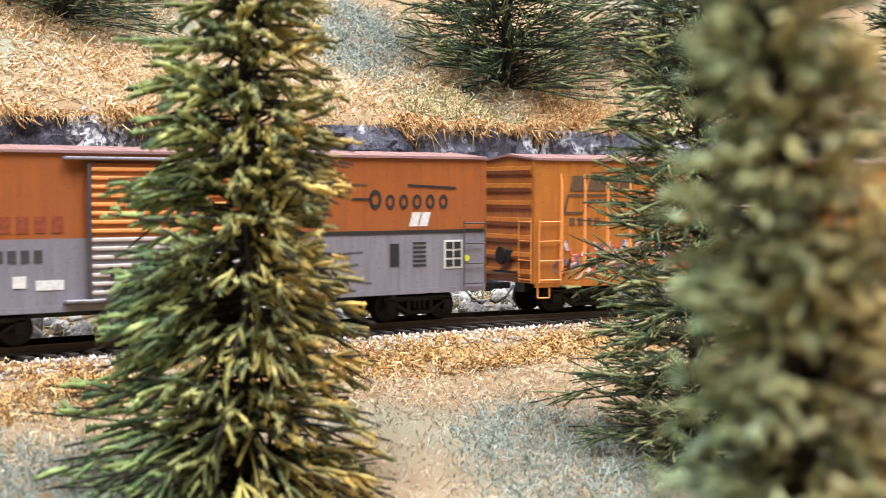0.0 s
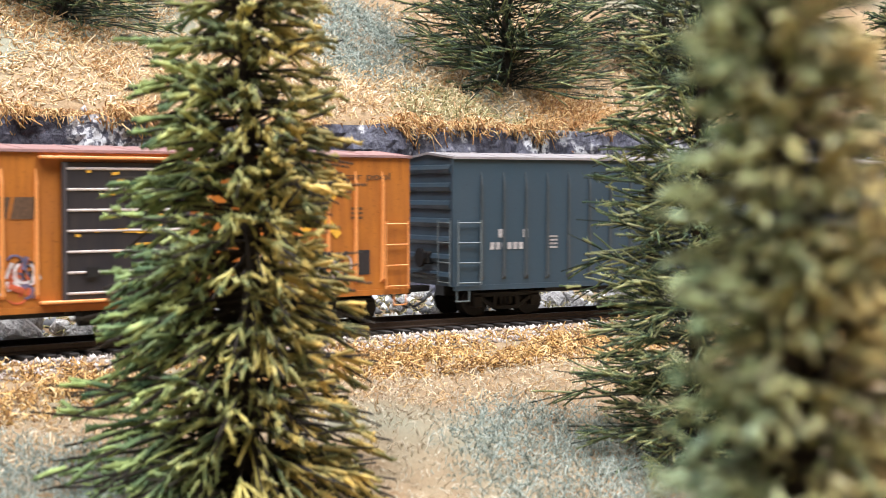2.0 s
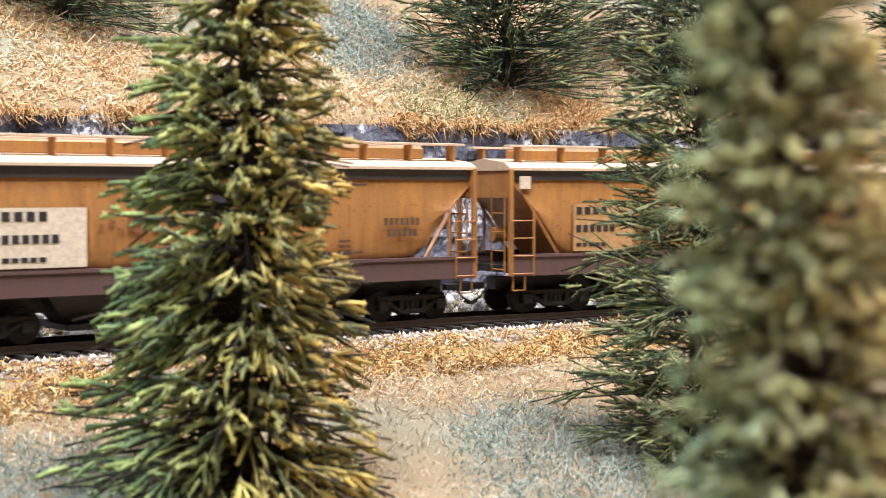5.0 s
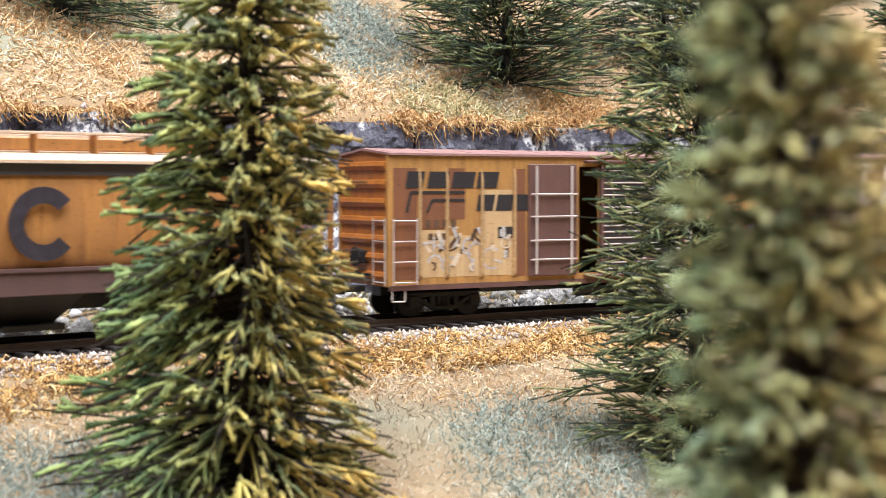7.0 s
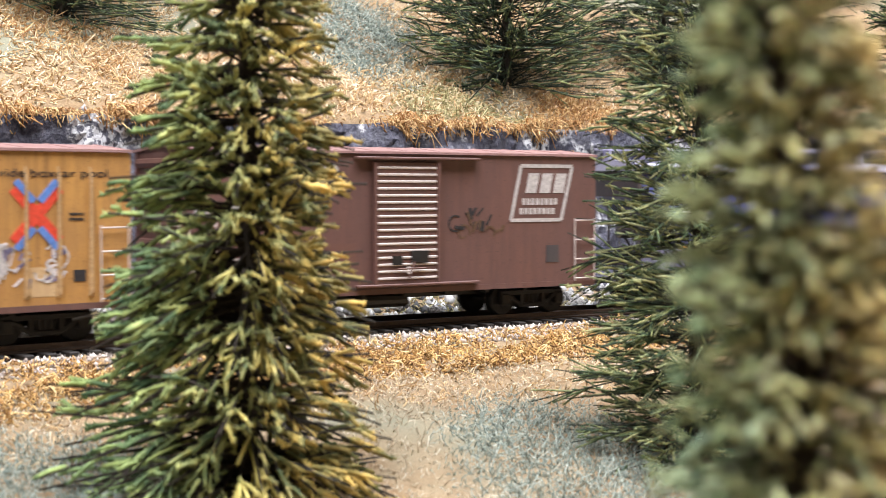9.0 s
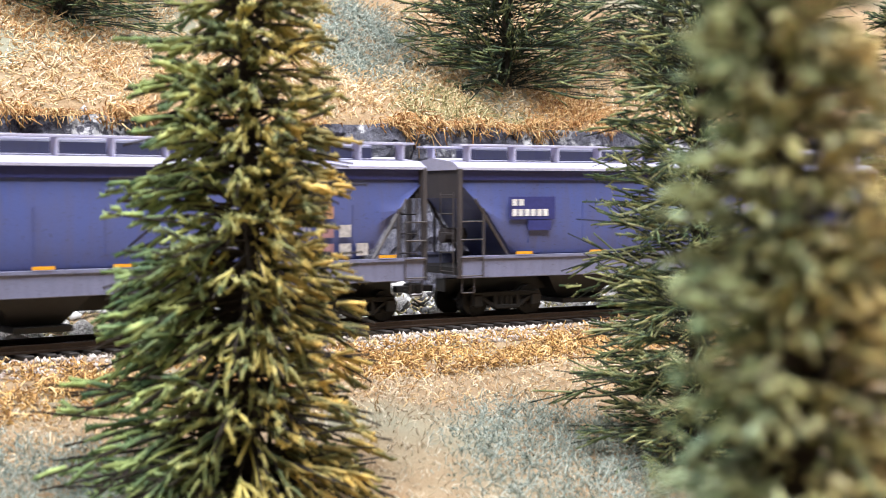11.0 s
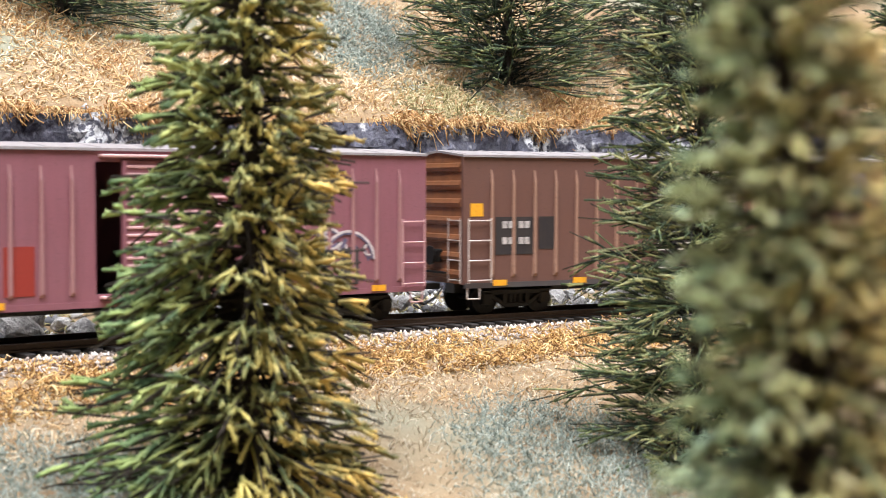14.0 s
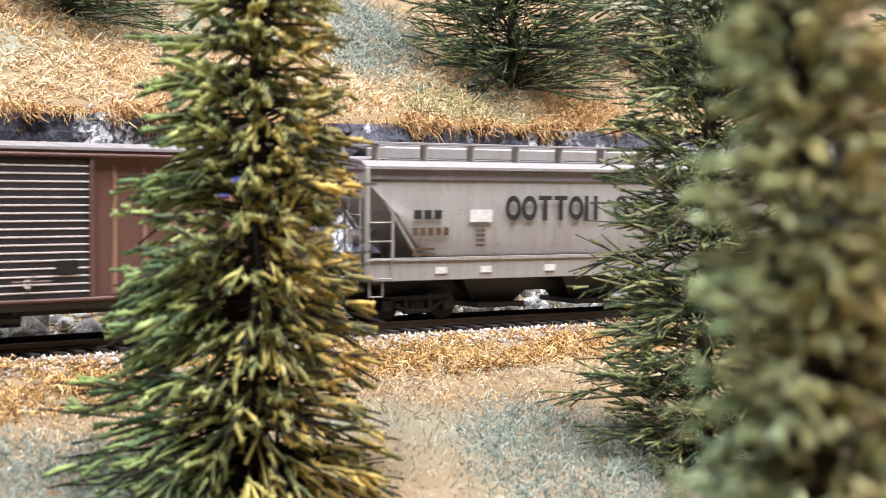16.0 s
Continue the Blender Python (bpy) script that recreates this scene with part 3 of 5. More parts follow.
def chips(name, n, s0, s1, sides, size, mat, label, seed):
    g = np.random.default_rng(seed)
    base = np.array([(1, 0, 0), (-1, 0, 0), (0, 1, 0), (0, -1, 0), (0, 0, 1), (0, 0, -1)], float)
    tri = np.array([(0, 2, 4), (2, 1, 4), (1, 3, 4), (3, 0, 4), (2, 0, 5), (1, 2, 5), (3, 1, 5), (0, 3, 5)])
    s = g.uniform(s0, s1, n)
    q = np.concatenate([g.uniform(a, b2, int(n * w) + 1) for a, b2, w in sides])[:n]
    g.shuffle(q)
    a = np.radians(TURN0 + CURVE * s)
    x, y = CX - (RAD + q) * np.sin(a), CY + (RAD + q) * np.cos(a)
    z = ground_z(x, y)
    r = size * g.uniform(0.5, 1.3, (n, 1, 1))
    v = base[None] * r * g.uniform(0.6, 1.4, (n, 6, 1))
    th = g.uniform(0, 2 * np.pi, n)
    c, sn = np.cos(th)[:, None], np.sin(th)[:, None]
    v = np.stack([v[..., 0] * c - v[..., 1] * sn, v[..., 0] * sn + v[..., 1] * c, v[..., 2] + v[..., 0] * 0.3], -1) + np.stack([x, y, z + size * 0.2], -1)[:, None]
    f = (tri[None] + 6 * np.arange(n)[:, None, None]).reshape(-1)
    return tagged(add_arrays(name, v.reshape(-1, 3), f, np.full(n * 8, 3), mat), label, "gravel", kind="stuff")


MAT["ballast"] = fibre("ballast_chips", [(0.0, (0.25, 0.2, 0.17)), (0.3, (0.38, 0.32, 0.28)), (1.0, (0.66, 0.60, 0.55))], 0.8)
MAT["rubble"] = fibre("grey_rubble", [(0.0, (0.05, 0.05, 0.055)), (0.4, (0.30, 0.30, 0.30)), (1.0, (0.78, 0.77, 0.75))], 0.8)
MAT["ballast_dark"] = fibre("dirty_ballast", [(0.0, (0.02, 0.018, 0.016)), (1.0, (0.12, 0.10, 0.09))], 0.8)
chips("ballast", 12000, -0.15, 0.9, ((-0.026, -0.0165, 0.5), (0.0165, 0.030, 0.5)), 0.0007, MAT["ballast"], "light stone ballast beside the ties", 4)
chips("rubble", 3200, -0.15, 0.9, ((0.026, 0.056, 1.0),), 0.0019, MAT["rubble"], "grey and white rubble at the foot of the rocks", 6)
chips("ballast_bed", 5000, -0.15, 0.9, ((-0.0165, 0.0165, 1.0),), 0.0006, MAT["ballast_dark"], "dark dirty ballast between the ties", 5)

# ---- freight cars ----
WHEEL_R = 0.0047
WHEELS, TRAIN = {}, []
FT = 0.0035
HALF_W = 0.01648


def truck(car, x):
    """Two wheelsets between cast side frames."""
    tk = part("truck", box(B(), -0.004, 0.004, -0.011, 0.011, 0.0052, 0.0075, 0.0004), MAT["steel_dark"], car)
    tk.matrix_basis = pose(x, 0, 0)
    for sy in (-1, 1):
        bm = B()
        y = sy * 0.0112
        box(bm, -0.0125, 0.0125, y - 0.0007, y + 0.0007, 0.0062, 0.0078, 0.0003)
        box(bm, -0.0045, 0.0045, y - 0.0009, y + 0.0009, 0.0022, 0.0036, 0.0003)
        for sx in (-1, 1):
            box(bm, sx * 0.0107 - 0.0017, sx * 0.0107 + 0.0017, y - 0.0012, y + 0.0012, 0.0030, 0.0068, 0.0004)
            box(bm, sx * 0.0042 - 0.0007, sx * 0.0042 + 0.0007, y - 0.0009, y + 0.0009, 0.0030, 0.0066)
            rod(bm, (sx * 0.0095, y, 0.0062), (sx * 0.004, y, 0.0028), 0.0008)
        for k in (-0.0018, 0.0, 0.0018):
            rod(bm, (k, y, 0.0034), (k, y, 0.0064), 0.0007)
        part("side_frame", bm, MAT["steel_dark"], tk)
    for x0 in (-0.0101, 0.0101):
        bm = B()
        rod(bm, (0, -0.010, 0), (0, 0.010, 0), 0.0009)
        for sy in (-1, 1):
            rod(bm, (0, sy * 0.0072, 0), (0, sy * 0.0094, 0), WHEEL_R, 20)
            rod(bm, (0, sy * 0.0068, 0), (0, sy * 0.0073, 0), WHEEL_R + 0.0006, 20)
            for q in range(6):
                an = q * math.pi / 3
                rod(bm, (0.0026 * math.cos(an), sy * 0.0093, 0.0026 * math.sin(an)), (0.0026 * math.cos(an), sy * 0.0096, 0.0026 * math.sin(an)), 0.0005, 6)
        w = part("wheelset", bm, MAT["steel_dark"], tk)
        w.matrix_basis = pose(x0, 0, WHEEL_R)
        WHEELS.setdefault(car.name, []).append((w, x0))


def coupler(car, x, s):
    bm = B()
    box(bm, min(x, x + s * 0.008), max(x, x + s * 0.008), -0.0012, 0.0012, 0.0078, 0.0098, 0.0003)
    box(bm, min(x + s * 0.007, x + s * 0.0098), max(x + s * 0.007, x + s * 0.0098), -0.002, 0.0016, 0.0072, 0.0104, 0.0005)
    part("coupler", bm, MAT["steel_dark"], car)
    bm = B()
    pts = [(x + s * 0.001, -0.0045, 0.009), (x + s * 0.004, -0.005, 0.0055), (x + s * 0.008, -0.005, 0.0035), (x + s * 0.0098, -0.0048, 0.0045)]
    for a, b2 in zip(pts, pts[1:]):
        rod(bm, a, b2, 0.0004, 5)
    part("air_hose", bm, MAT["black"], car)


def ladder(car, x0, x1, y, z0, z1, rungs, mat, name="ladder", axis="x", sy=-1):
    """Rungs between two stiles, standing off the side."""
    bm = B()
    off = 0.0011 * sy

    def P(u, z):
        return (u, y + off, z) if axis == "x" else (y + off, u, z)
    for u in (x0, x1):
        rod(bm, P(u, z0 - 0.0008), P(u, z1 + 0.0008), 0.00022, 5)
    for i in range(rungs):
        z = z0 + (z1 - z0) * i / max(1, rungs - 1)
        rod(bm, P(x0, z), P(x1, z), 0.00024, 5)
    part(name, bm, mat, car, "thin wire grab-iron ladder")


def stirrup(car, x, y, z, mat):
    bm = B()
    w, d = 0.0022, 0.0045
    rod(bm, (x - w, y, z), (x - w, y, z - d), 0.00025, 5)
    rod(bm, (x + w, y, z), (x + w, y, z - d), 0.00025, 5)
    rod(bm, (x - w, y, z - d), (x + w, y, z - d), 0.00025, 5)
    part("stirrup_step", bm, mat, car)


def plate(car, x0, x1, z0, z1, mat, y=-HALF_W, name="marking", label="", slant=0.0, lift=0.00016):
    """A thin painted panel or letter on the near side."""
    vs = []
    for dy in (0.0, -lift):
        vs += [(x0, y + dy, z0), (x1, y + dy, z0), (x1 + slant, y + dy, z1), (x0 + slant, y + dy, z1)]
    fs = [(4, 5, 6, 7), (0, 1, 5, 4), (1, 2, 6, 5), (2, 3, 7, 6), (3, 0, 4, 7)]
    return add_mesh(name, vs, fs, mat, car, label)


def letters(car, x, z, h, n, mat, w=None, gap=None, y=-HALF_W, slant=0.0, skip=(), label="", depth=0.00016):
    """Writing as plain upright bars, one a letter."""
    w = w or h * 0.62
    gap = gap if gap is not None else h * 0.22
    vs, fs = [], []
    for i in range(n):
        if i in skip:
            continue
        a = x + i * (w + gap)
        k = len(vs)
        for dy in (0.0, -depth):
            vs += [(a, y + dy, z), (a + w, y + dy, z), (a + w + slant * h, y + dy, z + h), (a + slant * h, y + dy, z + h)]
        fs += [(k + 4, k + 5, k + 6, k + 7), (k, k + 1, k + 5, k + 4), (k + 1, k + 2, k + 6, k + 5), (k + 2, k + 3, k + 7, k + 6), (k + 3, k, k + 4, k + 7)]
    return add_mesh("lettering", vs, fs, mat, car, label)


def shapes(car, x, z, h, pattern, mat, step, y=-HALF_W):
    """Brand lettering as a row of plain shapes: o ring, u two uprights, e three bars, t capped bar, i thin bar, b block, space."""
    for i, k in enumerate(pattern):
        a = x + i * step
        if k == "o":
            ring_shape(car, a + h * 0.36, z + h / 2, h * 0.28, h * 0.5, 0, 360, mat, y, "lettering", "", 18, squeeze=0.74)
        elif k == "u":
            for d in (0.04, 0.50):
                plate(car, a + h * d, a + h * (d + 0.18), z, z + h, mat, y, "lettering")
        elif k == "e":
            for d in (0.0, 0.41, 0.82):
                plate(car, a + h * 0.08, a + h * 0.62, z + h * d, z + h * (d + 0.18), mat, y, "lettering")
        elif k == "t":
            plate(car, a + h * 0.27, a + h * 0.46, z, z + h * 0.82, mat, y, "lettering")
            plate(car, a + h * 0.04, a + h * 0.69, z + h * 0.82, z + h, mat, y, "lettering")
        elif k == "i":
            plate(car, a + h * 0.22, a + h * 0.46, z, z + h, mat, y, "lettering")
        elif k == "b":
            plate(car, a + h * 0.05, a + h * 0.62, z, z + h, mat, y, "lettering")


def ring_shape(car, cx, cz, r0, r1, a0, a1, mat, y=-HALF_W, name="emblem", label="", n=28, depth=0.0002, squeeze=1.0):
    vs, fs = [], []
    for i in range(n + 1):
        a = radians(a0 + (a1 - a0) * i / n)
        for r in (r0, r1):
            for dy in (0.0, -depth):
                vs.append((cx + r * math.cos(a) * squeeze, y + dy, cz + r * math.sin(a)))
    for i in range(n):
        k = i * 4
        fs += [(k + 1, k + 3, k + 7, k + 5), (k + 2, k, k + 4, k + 6), (k, k + 1, k + 5, k + 4), (k + 3, k + 2, k + 6, k + 7)]
    return add_mesh(name, vs, fs, mat, car, label)


def stroke(car, x0, z0, x1, z1, w, mat, y=-HALF_W, name="marking", depth=0.0002):
    d = Vector((x1 - x0, 0, z1 - z0))
    nrm = Vector((-d.z, 0, d.x)).normalized() * w / 2
    c = [Vector((x0, y, z0)) - nrm, Vector((x1, y, z1)) - nrm, Vector((x1, y, z1)) + nrm, Vector((x0, y, z0)) + nrm]
    vs = [tuple(v) for v in c] + [(v.x, v.y - depth, v.z) for v in c]
    return add_mesh(name, vs, [(4, 5, 6, 7), (0, 1, 5, 4), (1, 2, 6, 5), (2, 3, 7, 6), (3, 0, 4, 7)], mat, car)


def boxcar(name, centre, length, mats, label, top=0.0492, sill=0.0100, door=(-0.012, 0.02), opening=None, ridges=7, posts=(), rungs=4, flat_end=False,
           low=None, through=False, door_ridge=0.0005, roof_ribs=12, ladder_h=0.0185, double=None):
    """A box car: panelled body with doorway, ribbed ends, roof, door on its tracks, ladders, trucks and couplers.
    low: (z, material) for a second paint below that height."""
    car = tagged(new(name), label, "freight car", "cars of the train")
    TRAIN.append((car, centre))
    L, W = length / 2, HALF_W
    body, trim, roofm, doorm, endm = mats["body"], mats.get("trim", mats["body"]), mats["roof"], mats.get("door", mats["body"]), mats.get("end", mats["body"])
    th = 0.0009
    zb = low[0] if low else sill
    o0, o1 = opening or (door[0] + 0.001, door[0] + 0.0012)
    dz0, dz1 = sill + 0.0022, top - 0.0028

    def wall(z0, z1, mat, nm):
        bm = B()
        if opening:
            a, b2 = max(z0, dz0), min(z1, dz1)
            box(bm, -L, o0, -W, -W + th, z0, z1)
            box(bm, o1, L, -W, -W + th, z0, z1)
            if z0 < dz0:
                box(bm, o0, o1, -W, -W + th, z0, dz0)
            if z1 > dz1:
                box(bm, o0, o1, -W, -W + th, dz1, z1)
        else:
            box(bm, -L, L, -W, -W + th, z0, z1)
        part(nm, bm, mat, car)
    wall(zb, top, body, "side_wall")
    if low:
        wall(sill, zb - 0.00001, low[1], "lower_side")
    bm = B()
    if through:
        box(bm, -L, o0 + 0.0225, W - th, W, sill, top)
        box(bm, o1 + 0.030, L, W - th, W, sill, top)
        box(bm, o0 + 0.0225, o1 + 0.030, W - th, W, dz1, top)
    else:
        box(bm, -L, L, W - th, W, sill, top)
    part("far_side", bm, body, car)
    part("floor", box(B(), -L + th, L - th, -W + th, W - th, sill + 0.0003, sill + 0.0017), MAT["black"], car)
    # ends with pressed ridges
    for sx in (-1, 1):
        bm = B()
        x = sx * L
        box(bm, min(x, x - sx * th), max(x, x - sx * th), -W + th, W - th, sill, top + 0.0002)
        vs = [bm.verts.new(v) for v in ((x, -W + 0.0002, top), (x, W - 0.0002, top), (x, 0, top + 0.0024))]
        v2 = [bm.verts.new((v.co.x - sx * th, v.co.y, v.co.z)) for v in vs]
        bm.faces.new(vs), bm.faces.new(v2)
        if not flat_end:
            nr = 7
            for i in range(nr):
                z = sill + 0.003 + (top - sill - 0.006) * i / (nr - 1)
                ridge = rod(B(), (x - sx * 0.0004, -W + 0.0016, z), (x - sx * 0.0004, W - 0.0016, z), 0.0016, 8)
                part("end_ridge", ridge, endm, car)
        part("end_wall", bm, endm, car)
        for y0 in (-W, W - 0.0015):
            part("corner_post", box(B(), min(x, x + sx * 0.0006), max(x, x + sx * 0.0006), y0, y0 + 0.0015, sill, top), body, car)
    # roof
    bm = B()
    o = 0.0007
    prof = [(-W - o, top + 0.0001), (-W - o, top + 0.0008), (0, top + 0.0025), (W + o, top + 0.0008), (W + o, top + 0.0001), (0, top + 0.0018)]
    a = [bm.verts.new((-L - o, y, z)) for y, z in prof]
    c2 = [bm.verts.new((L + o, y, z)) for y, z in prof]
    bm.faces.new(a), bm.faces.new(c2[::-1])
    for i in range(6):
        bm.faces.new((a[i], c2[i], c2[(i + 1) % 6], a[(i + 1) % 6]))
    bmesh.ops.recalc_face_normals(bm, faces=bm.faces)
    part("roof", bm, roofm, car)
    rib = None
    for i in range(roof_ribs + 1):
        x = -L + 0.001 + (2 * L - 0.002) * i / roof_ribs
        if rib is None:
            bm = B()
            for s in (-1, 1):
                rod(bm, (0, 0, top + 0.0024), (0, s * (W - 0.001), top + 0.0009), 0.0003, 5)
            rib = part("roof_rib", bm, roofm, car)
            rib.matrix_basis = pose(x, 0, 0)
        else:
            again(rib, pose(x, 0, 0))
    # side posts
    post = None
    for x, z0, z1 in posts:
        if post is None:
            bm = B()
            h = 1.0
            vs = [(-0.0007, 0, 0), (-0.00032, -0.0010, 0.03), (0.00032, -0.0010, 0.03), (0.0007, 0, 0), (-0.0002, 0, h), (-0.00028, -0.0009, h - 0.12), (0.00028, -0.0009, h - 0.12), (0.0002, 0, h)]
            vv = [bm.verts.new(v) for v in vs]
            for f in ((0, 1, 5, 4), (1, 2, 6, 5), (2, 3, 7, 6), (0, 3, 2, 1), (4, 5, 6, 7)):
                bm.faces.new([vv[i] for i in f])
            post = part("side_post", bm, mats.get("post", body), car)
            post.matrix_basis = pose(x, -W, z0) @ Matrix.Diagonal((1, 1, z1 - z0, 1))
        else:
            again(post, pose(x, -W, z0) @ Matrix.Diagonal((1, 1, z1 - z0, 1)))
    # door and its tracks
    for d0, d1, dm in [(door[0], door[1], doorm)] + ([(double[0], double[1], doorm)] if double else []):
        zs = [(dz0 - 0.0006, dz1 + 0.0005, dm)]
        if low:
            zs = [(dz0 - 0.0006, zb, low[1]), (zb, dz1 + 0.0005, dm)]
        for z0, z1, dmm in zs:
            bm = B()
            box(bm, d0, d1, -W - 0.0012, -W - 0.0003, z0, z1, 0.0002)
            part("door_panel", bm, dmm, car)
        for i in range(ridges):
            z = dz0 + 0.0012 + (dz1 - dz0 - 0.0024) * i / (ridges - 1)
            bm = B()
            rod(bm, (d0 + 0.0012, -W - 0.0012, z), (d1 - 0.0012, -W - 0.0012, z), door_ridge, 6)
            part("door_ridge", bm, mats.get("ridge", dm) if not (low and z < zb) else mats.get("ridge_low", low[1]), car)
        for x in (d0 + 0.0005, d1 - 0.0005):
            part("door_frame", box(B(), x - 0.0005, x + 0.0005, -W - 0.0019, -W - 0.001, dz0 - 0.0004, dz1 + 0.0004), mats.get("frame", trim), car)
        bm = B()
        xx = (d0 + d1) / 2
        rod(bm, (xx - 0.004, -W - 0.0022, dz0 + 0.004), (xx + 0.006, -W - 0.0022, dz0 + 0.004), 0.0003, 5)
        rod(bm, (xx, -W - 0.0022, dz0 + 0.001), (xx + 0.002, -W - 0.0022, dz0 + 0.006), 0.0003, 5)
        part("door_latch", bm, mats.get("frame", trim), car)
        if d1 - d0 > 0.015:
            plate(car, d1 - 0.0105, d1 - 0.0045, dz0 + 0.0058, dz0 + 0.0092, MAT["black"], -W - 0.0018, "door_plate")
            plate(car, d0 + 0.0060, d0 + 0.0095, dz0 + 0.0052, dz0 + 0.0078, MAT["black"], -W - 0.0018, "door_plate")
            ring_shape(car, xx, dz0 + 0.0035, 0.0006, 0.0012, 0, 360, mats.get("ridge", trim), -W - 0.0022, "door_handle", "", 10)
    t0, t1 = door[0] - 0.006, (double[1] if double else door[1]) + (door[1] - door[0]) * 0.62
    part("upper_door_track", box(B(), t0, t1, -W - 0.0024, -W, top - 0.0016, top - 0.0008, 0.0002), mats.get("track", roofm), car)
    part("lower_door_track", box(B(), t0, t1, -W - 0.0022, -W, sill + 0.0010, sill + 0.0018, 0.0002), mats.get("track", trim), car)
    # sill, grabs, steps, running gear
    bm = B()
    box(bm, -L, L, -W - 0.0003, -W + 0.0010, sill - 0.0012, sill + 0.0004)
    part("side_sill", bm, mats.get("sill", low[1] if low else body), car)
    bm = B()
    box(bm, -L + 0.004, L - 0.004, -0.003, 0.003, sill - 0.0036, sill)
    for x in np.linspace(-L * 0.62, L * 0.62, 7):
        box(bm, x - 0.0006, x + 0.0006, -W + 0.001, W - 0.001, sill - 0.0022, sill)
    part("underframe", bm, MAT["black"], car)
    bm = B()
    rod(bm, (-0.012, -0.008, sill - 0.0035), (0.004, -0.008, sill - 0.0035), 0.0024, 12)
    part("air_reservoir", bm, MAT["black"], car)
    zl = sill + 0.0012
    for x0, x1 in ((-L + 0.0007, -L + 0.0088), (L - 0.0088, L - 0.0007)):
        ladder(car, x0, x1, -W, zl, zl + ladder_h, rungs, trim)
    ladder(car, -W + 0.001, -W + 0.0085, -L, zl, zl + ladder_h, rungs, trim, "end_ladder", "y")
    stirrup(car, -L + 0.003, -W, sill, trim), stirrup(car, L - 0.003, -W, sill, trim)
    bm = B()
    box(bm, -L - 0.0022, -L, -0.003, 0.004, 0.0165, 0.0205, 0.0004)
    rod(bm, (-L - 0.003, 0.001, 0.0185), (-L - 0.0022, 0.001, 0.0185), 0.003, 12)
    part("brake_gear", bm, MAT["steel_dark"], car)
    part("end_platform", box(B(), -L - 0.0022, -L, -0.007, 0.007, sill + 0.003, sill + 0.0036), MAT["steel_dark"], car)
    for sx in (-1, 1):
        truck(car, sx * (L - 0.0215))
        coupler(car, sx * L, sx)
    return car


def hopper(name, centre, length, mats, label, n_bays=3, top=0.0462, sill=0.0125):
    """A covered hopper: bulging body with sloped ends, sill, roof with hatches and running boards, end cages, bays and trucks."""
    car = tagged(new(name), label, "freight car", "cars of the train")
    TRAIN.append((car, centre))
    L, W = length / 2, HALF_W
    body, dark, roofm, sillm, cage = mats["body"], mats.get("dark", MAT["black"]), mats["roof"], mats["sill"], mats.get("cage", mats["body"])
    zs = sill + 0.0068
    # bulging shell in stations along the car; at the ends the floor rises
    prof = [(0.93, top), (0.935, top - 0.0035), (0.958, 0.0402), (0.980, 0.0370), (0.996, 0.0330), (1.004, 0.0290), (0.998, 0.0250), (0.975, 0.0215), (0.935, zs), (0.75, zs - 0.004)]
    st = [(-L + 0.0015, top - 0.005), (-L + 0.010, 0.0335), (-L + 0.0185, 0.0225), (-L + 0.0235, zs - 0.004)]
    st = st + [(x, zs - 0.004) for x in np.linspace(-L + 0.03, L - 0.03, 10)] + [(-x, z) for x, z in st[::-1]]
    bm = B()
    rings = []
    for x, zmin in st:
        pts = []
        for w, z in prof:
            pts.append((x, -w * (W - 0.0006), max(z, zmin)))
        pts += [(x, -y, z) for _, y, z in pts[::-1]]
        rings.append([bm.verts.new(p) for p in pts])
    n = len(rings[0])
    for a, b2 in zip(rings, rings[1:]):
        for i in range(n):
            try:
                bm.faces.new((a[i], a[(i + 1) % n], b2[(i + 1) % n], b2[i]))
            except ValueError:
                pass
    bm.faces.new(rings[0]), bm.faces.new(rings[-1][::-1])
    bmesh.ops.remove_doubles(bm, verts=bm.verts, dist=1e-6)
    bmesh.ops.recalc_face_normals(bm, faces=bm.faces)
    sh = part("shell", bm, body, car)
    for p in sh.data.polygons:
        p.use_smooth = abs(p.normal.x) < 0.3 and abs(p.normal.z) < 0.8
    for i in range(7):
        x = -L + 0.026 + (2 * L - 0.052) * i / 6
        part("body_seam", box(B(), x - 0.0002, x + 0.0002, -W + 0.0004, -W + 0.0014, 0.0230, 0.0352), body, car)
    # dark strip under the eaves: the roof's shade, put in as a coloured band
    part("eave_shade_band", box(B(), -L + 0.002, L - 0.002, -W * 0.945, -W * 0.945 + 0.001, top - 0.0034, top - 0.0004), mats.get("eave_shade", dark), car)
    # sloping roof with lips
    bm = B()
    o = 0.0004
    rp = [(-W - o, top - 0.0004), (-W - o, top + 0.0004), (-W + 0.0030, top + 0.0021), (0, top + 0.0036), (W - 0.0030, top + 0.0021), (W + o, top + 0.0004), (W + o, top - 0.0004)]
    a = [bm.verts.new((-L, y, z)) for y, z in rp]
    c2 = [bm.verts.new((L, y, z)) for y, z in rp]
    bm.faces.new(a), bm.faces.new(c2[::-1])
    for i in range(7):
        bm.faces.new((a[i], c2[i], c2[(i + 1) % 7], a[(i + 1) % 7]))
    bmesh.ops.recalc_face_normals(bm, faces=bm.faces)
    part("roof", bm, roofm, car)
    rz = top + 0.0070
    for sy in (-1, 1):
        part("running_board", box(B(), -L + 0.002, L - 0.002, sy * 0.0115 - 0.0022, sy * 0.0115 + 0.0022, rz, rz + 0.0007, 0.0001), roofm, car)
        for i in range(11):
            x = -L + 0.006 + (2 * L - 0.012) * i / 10
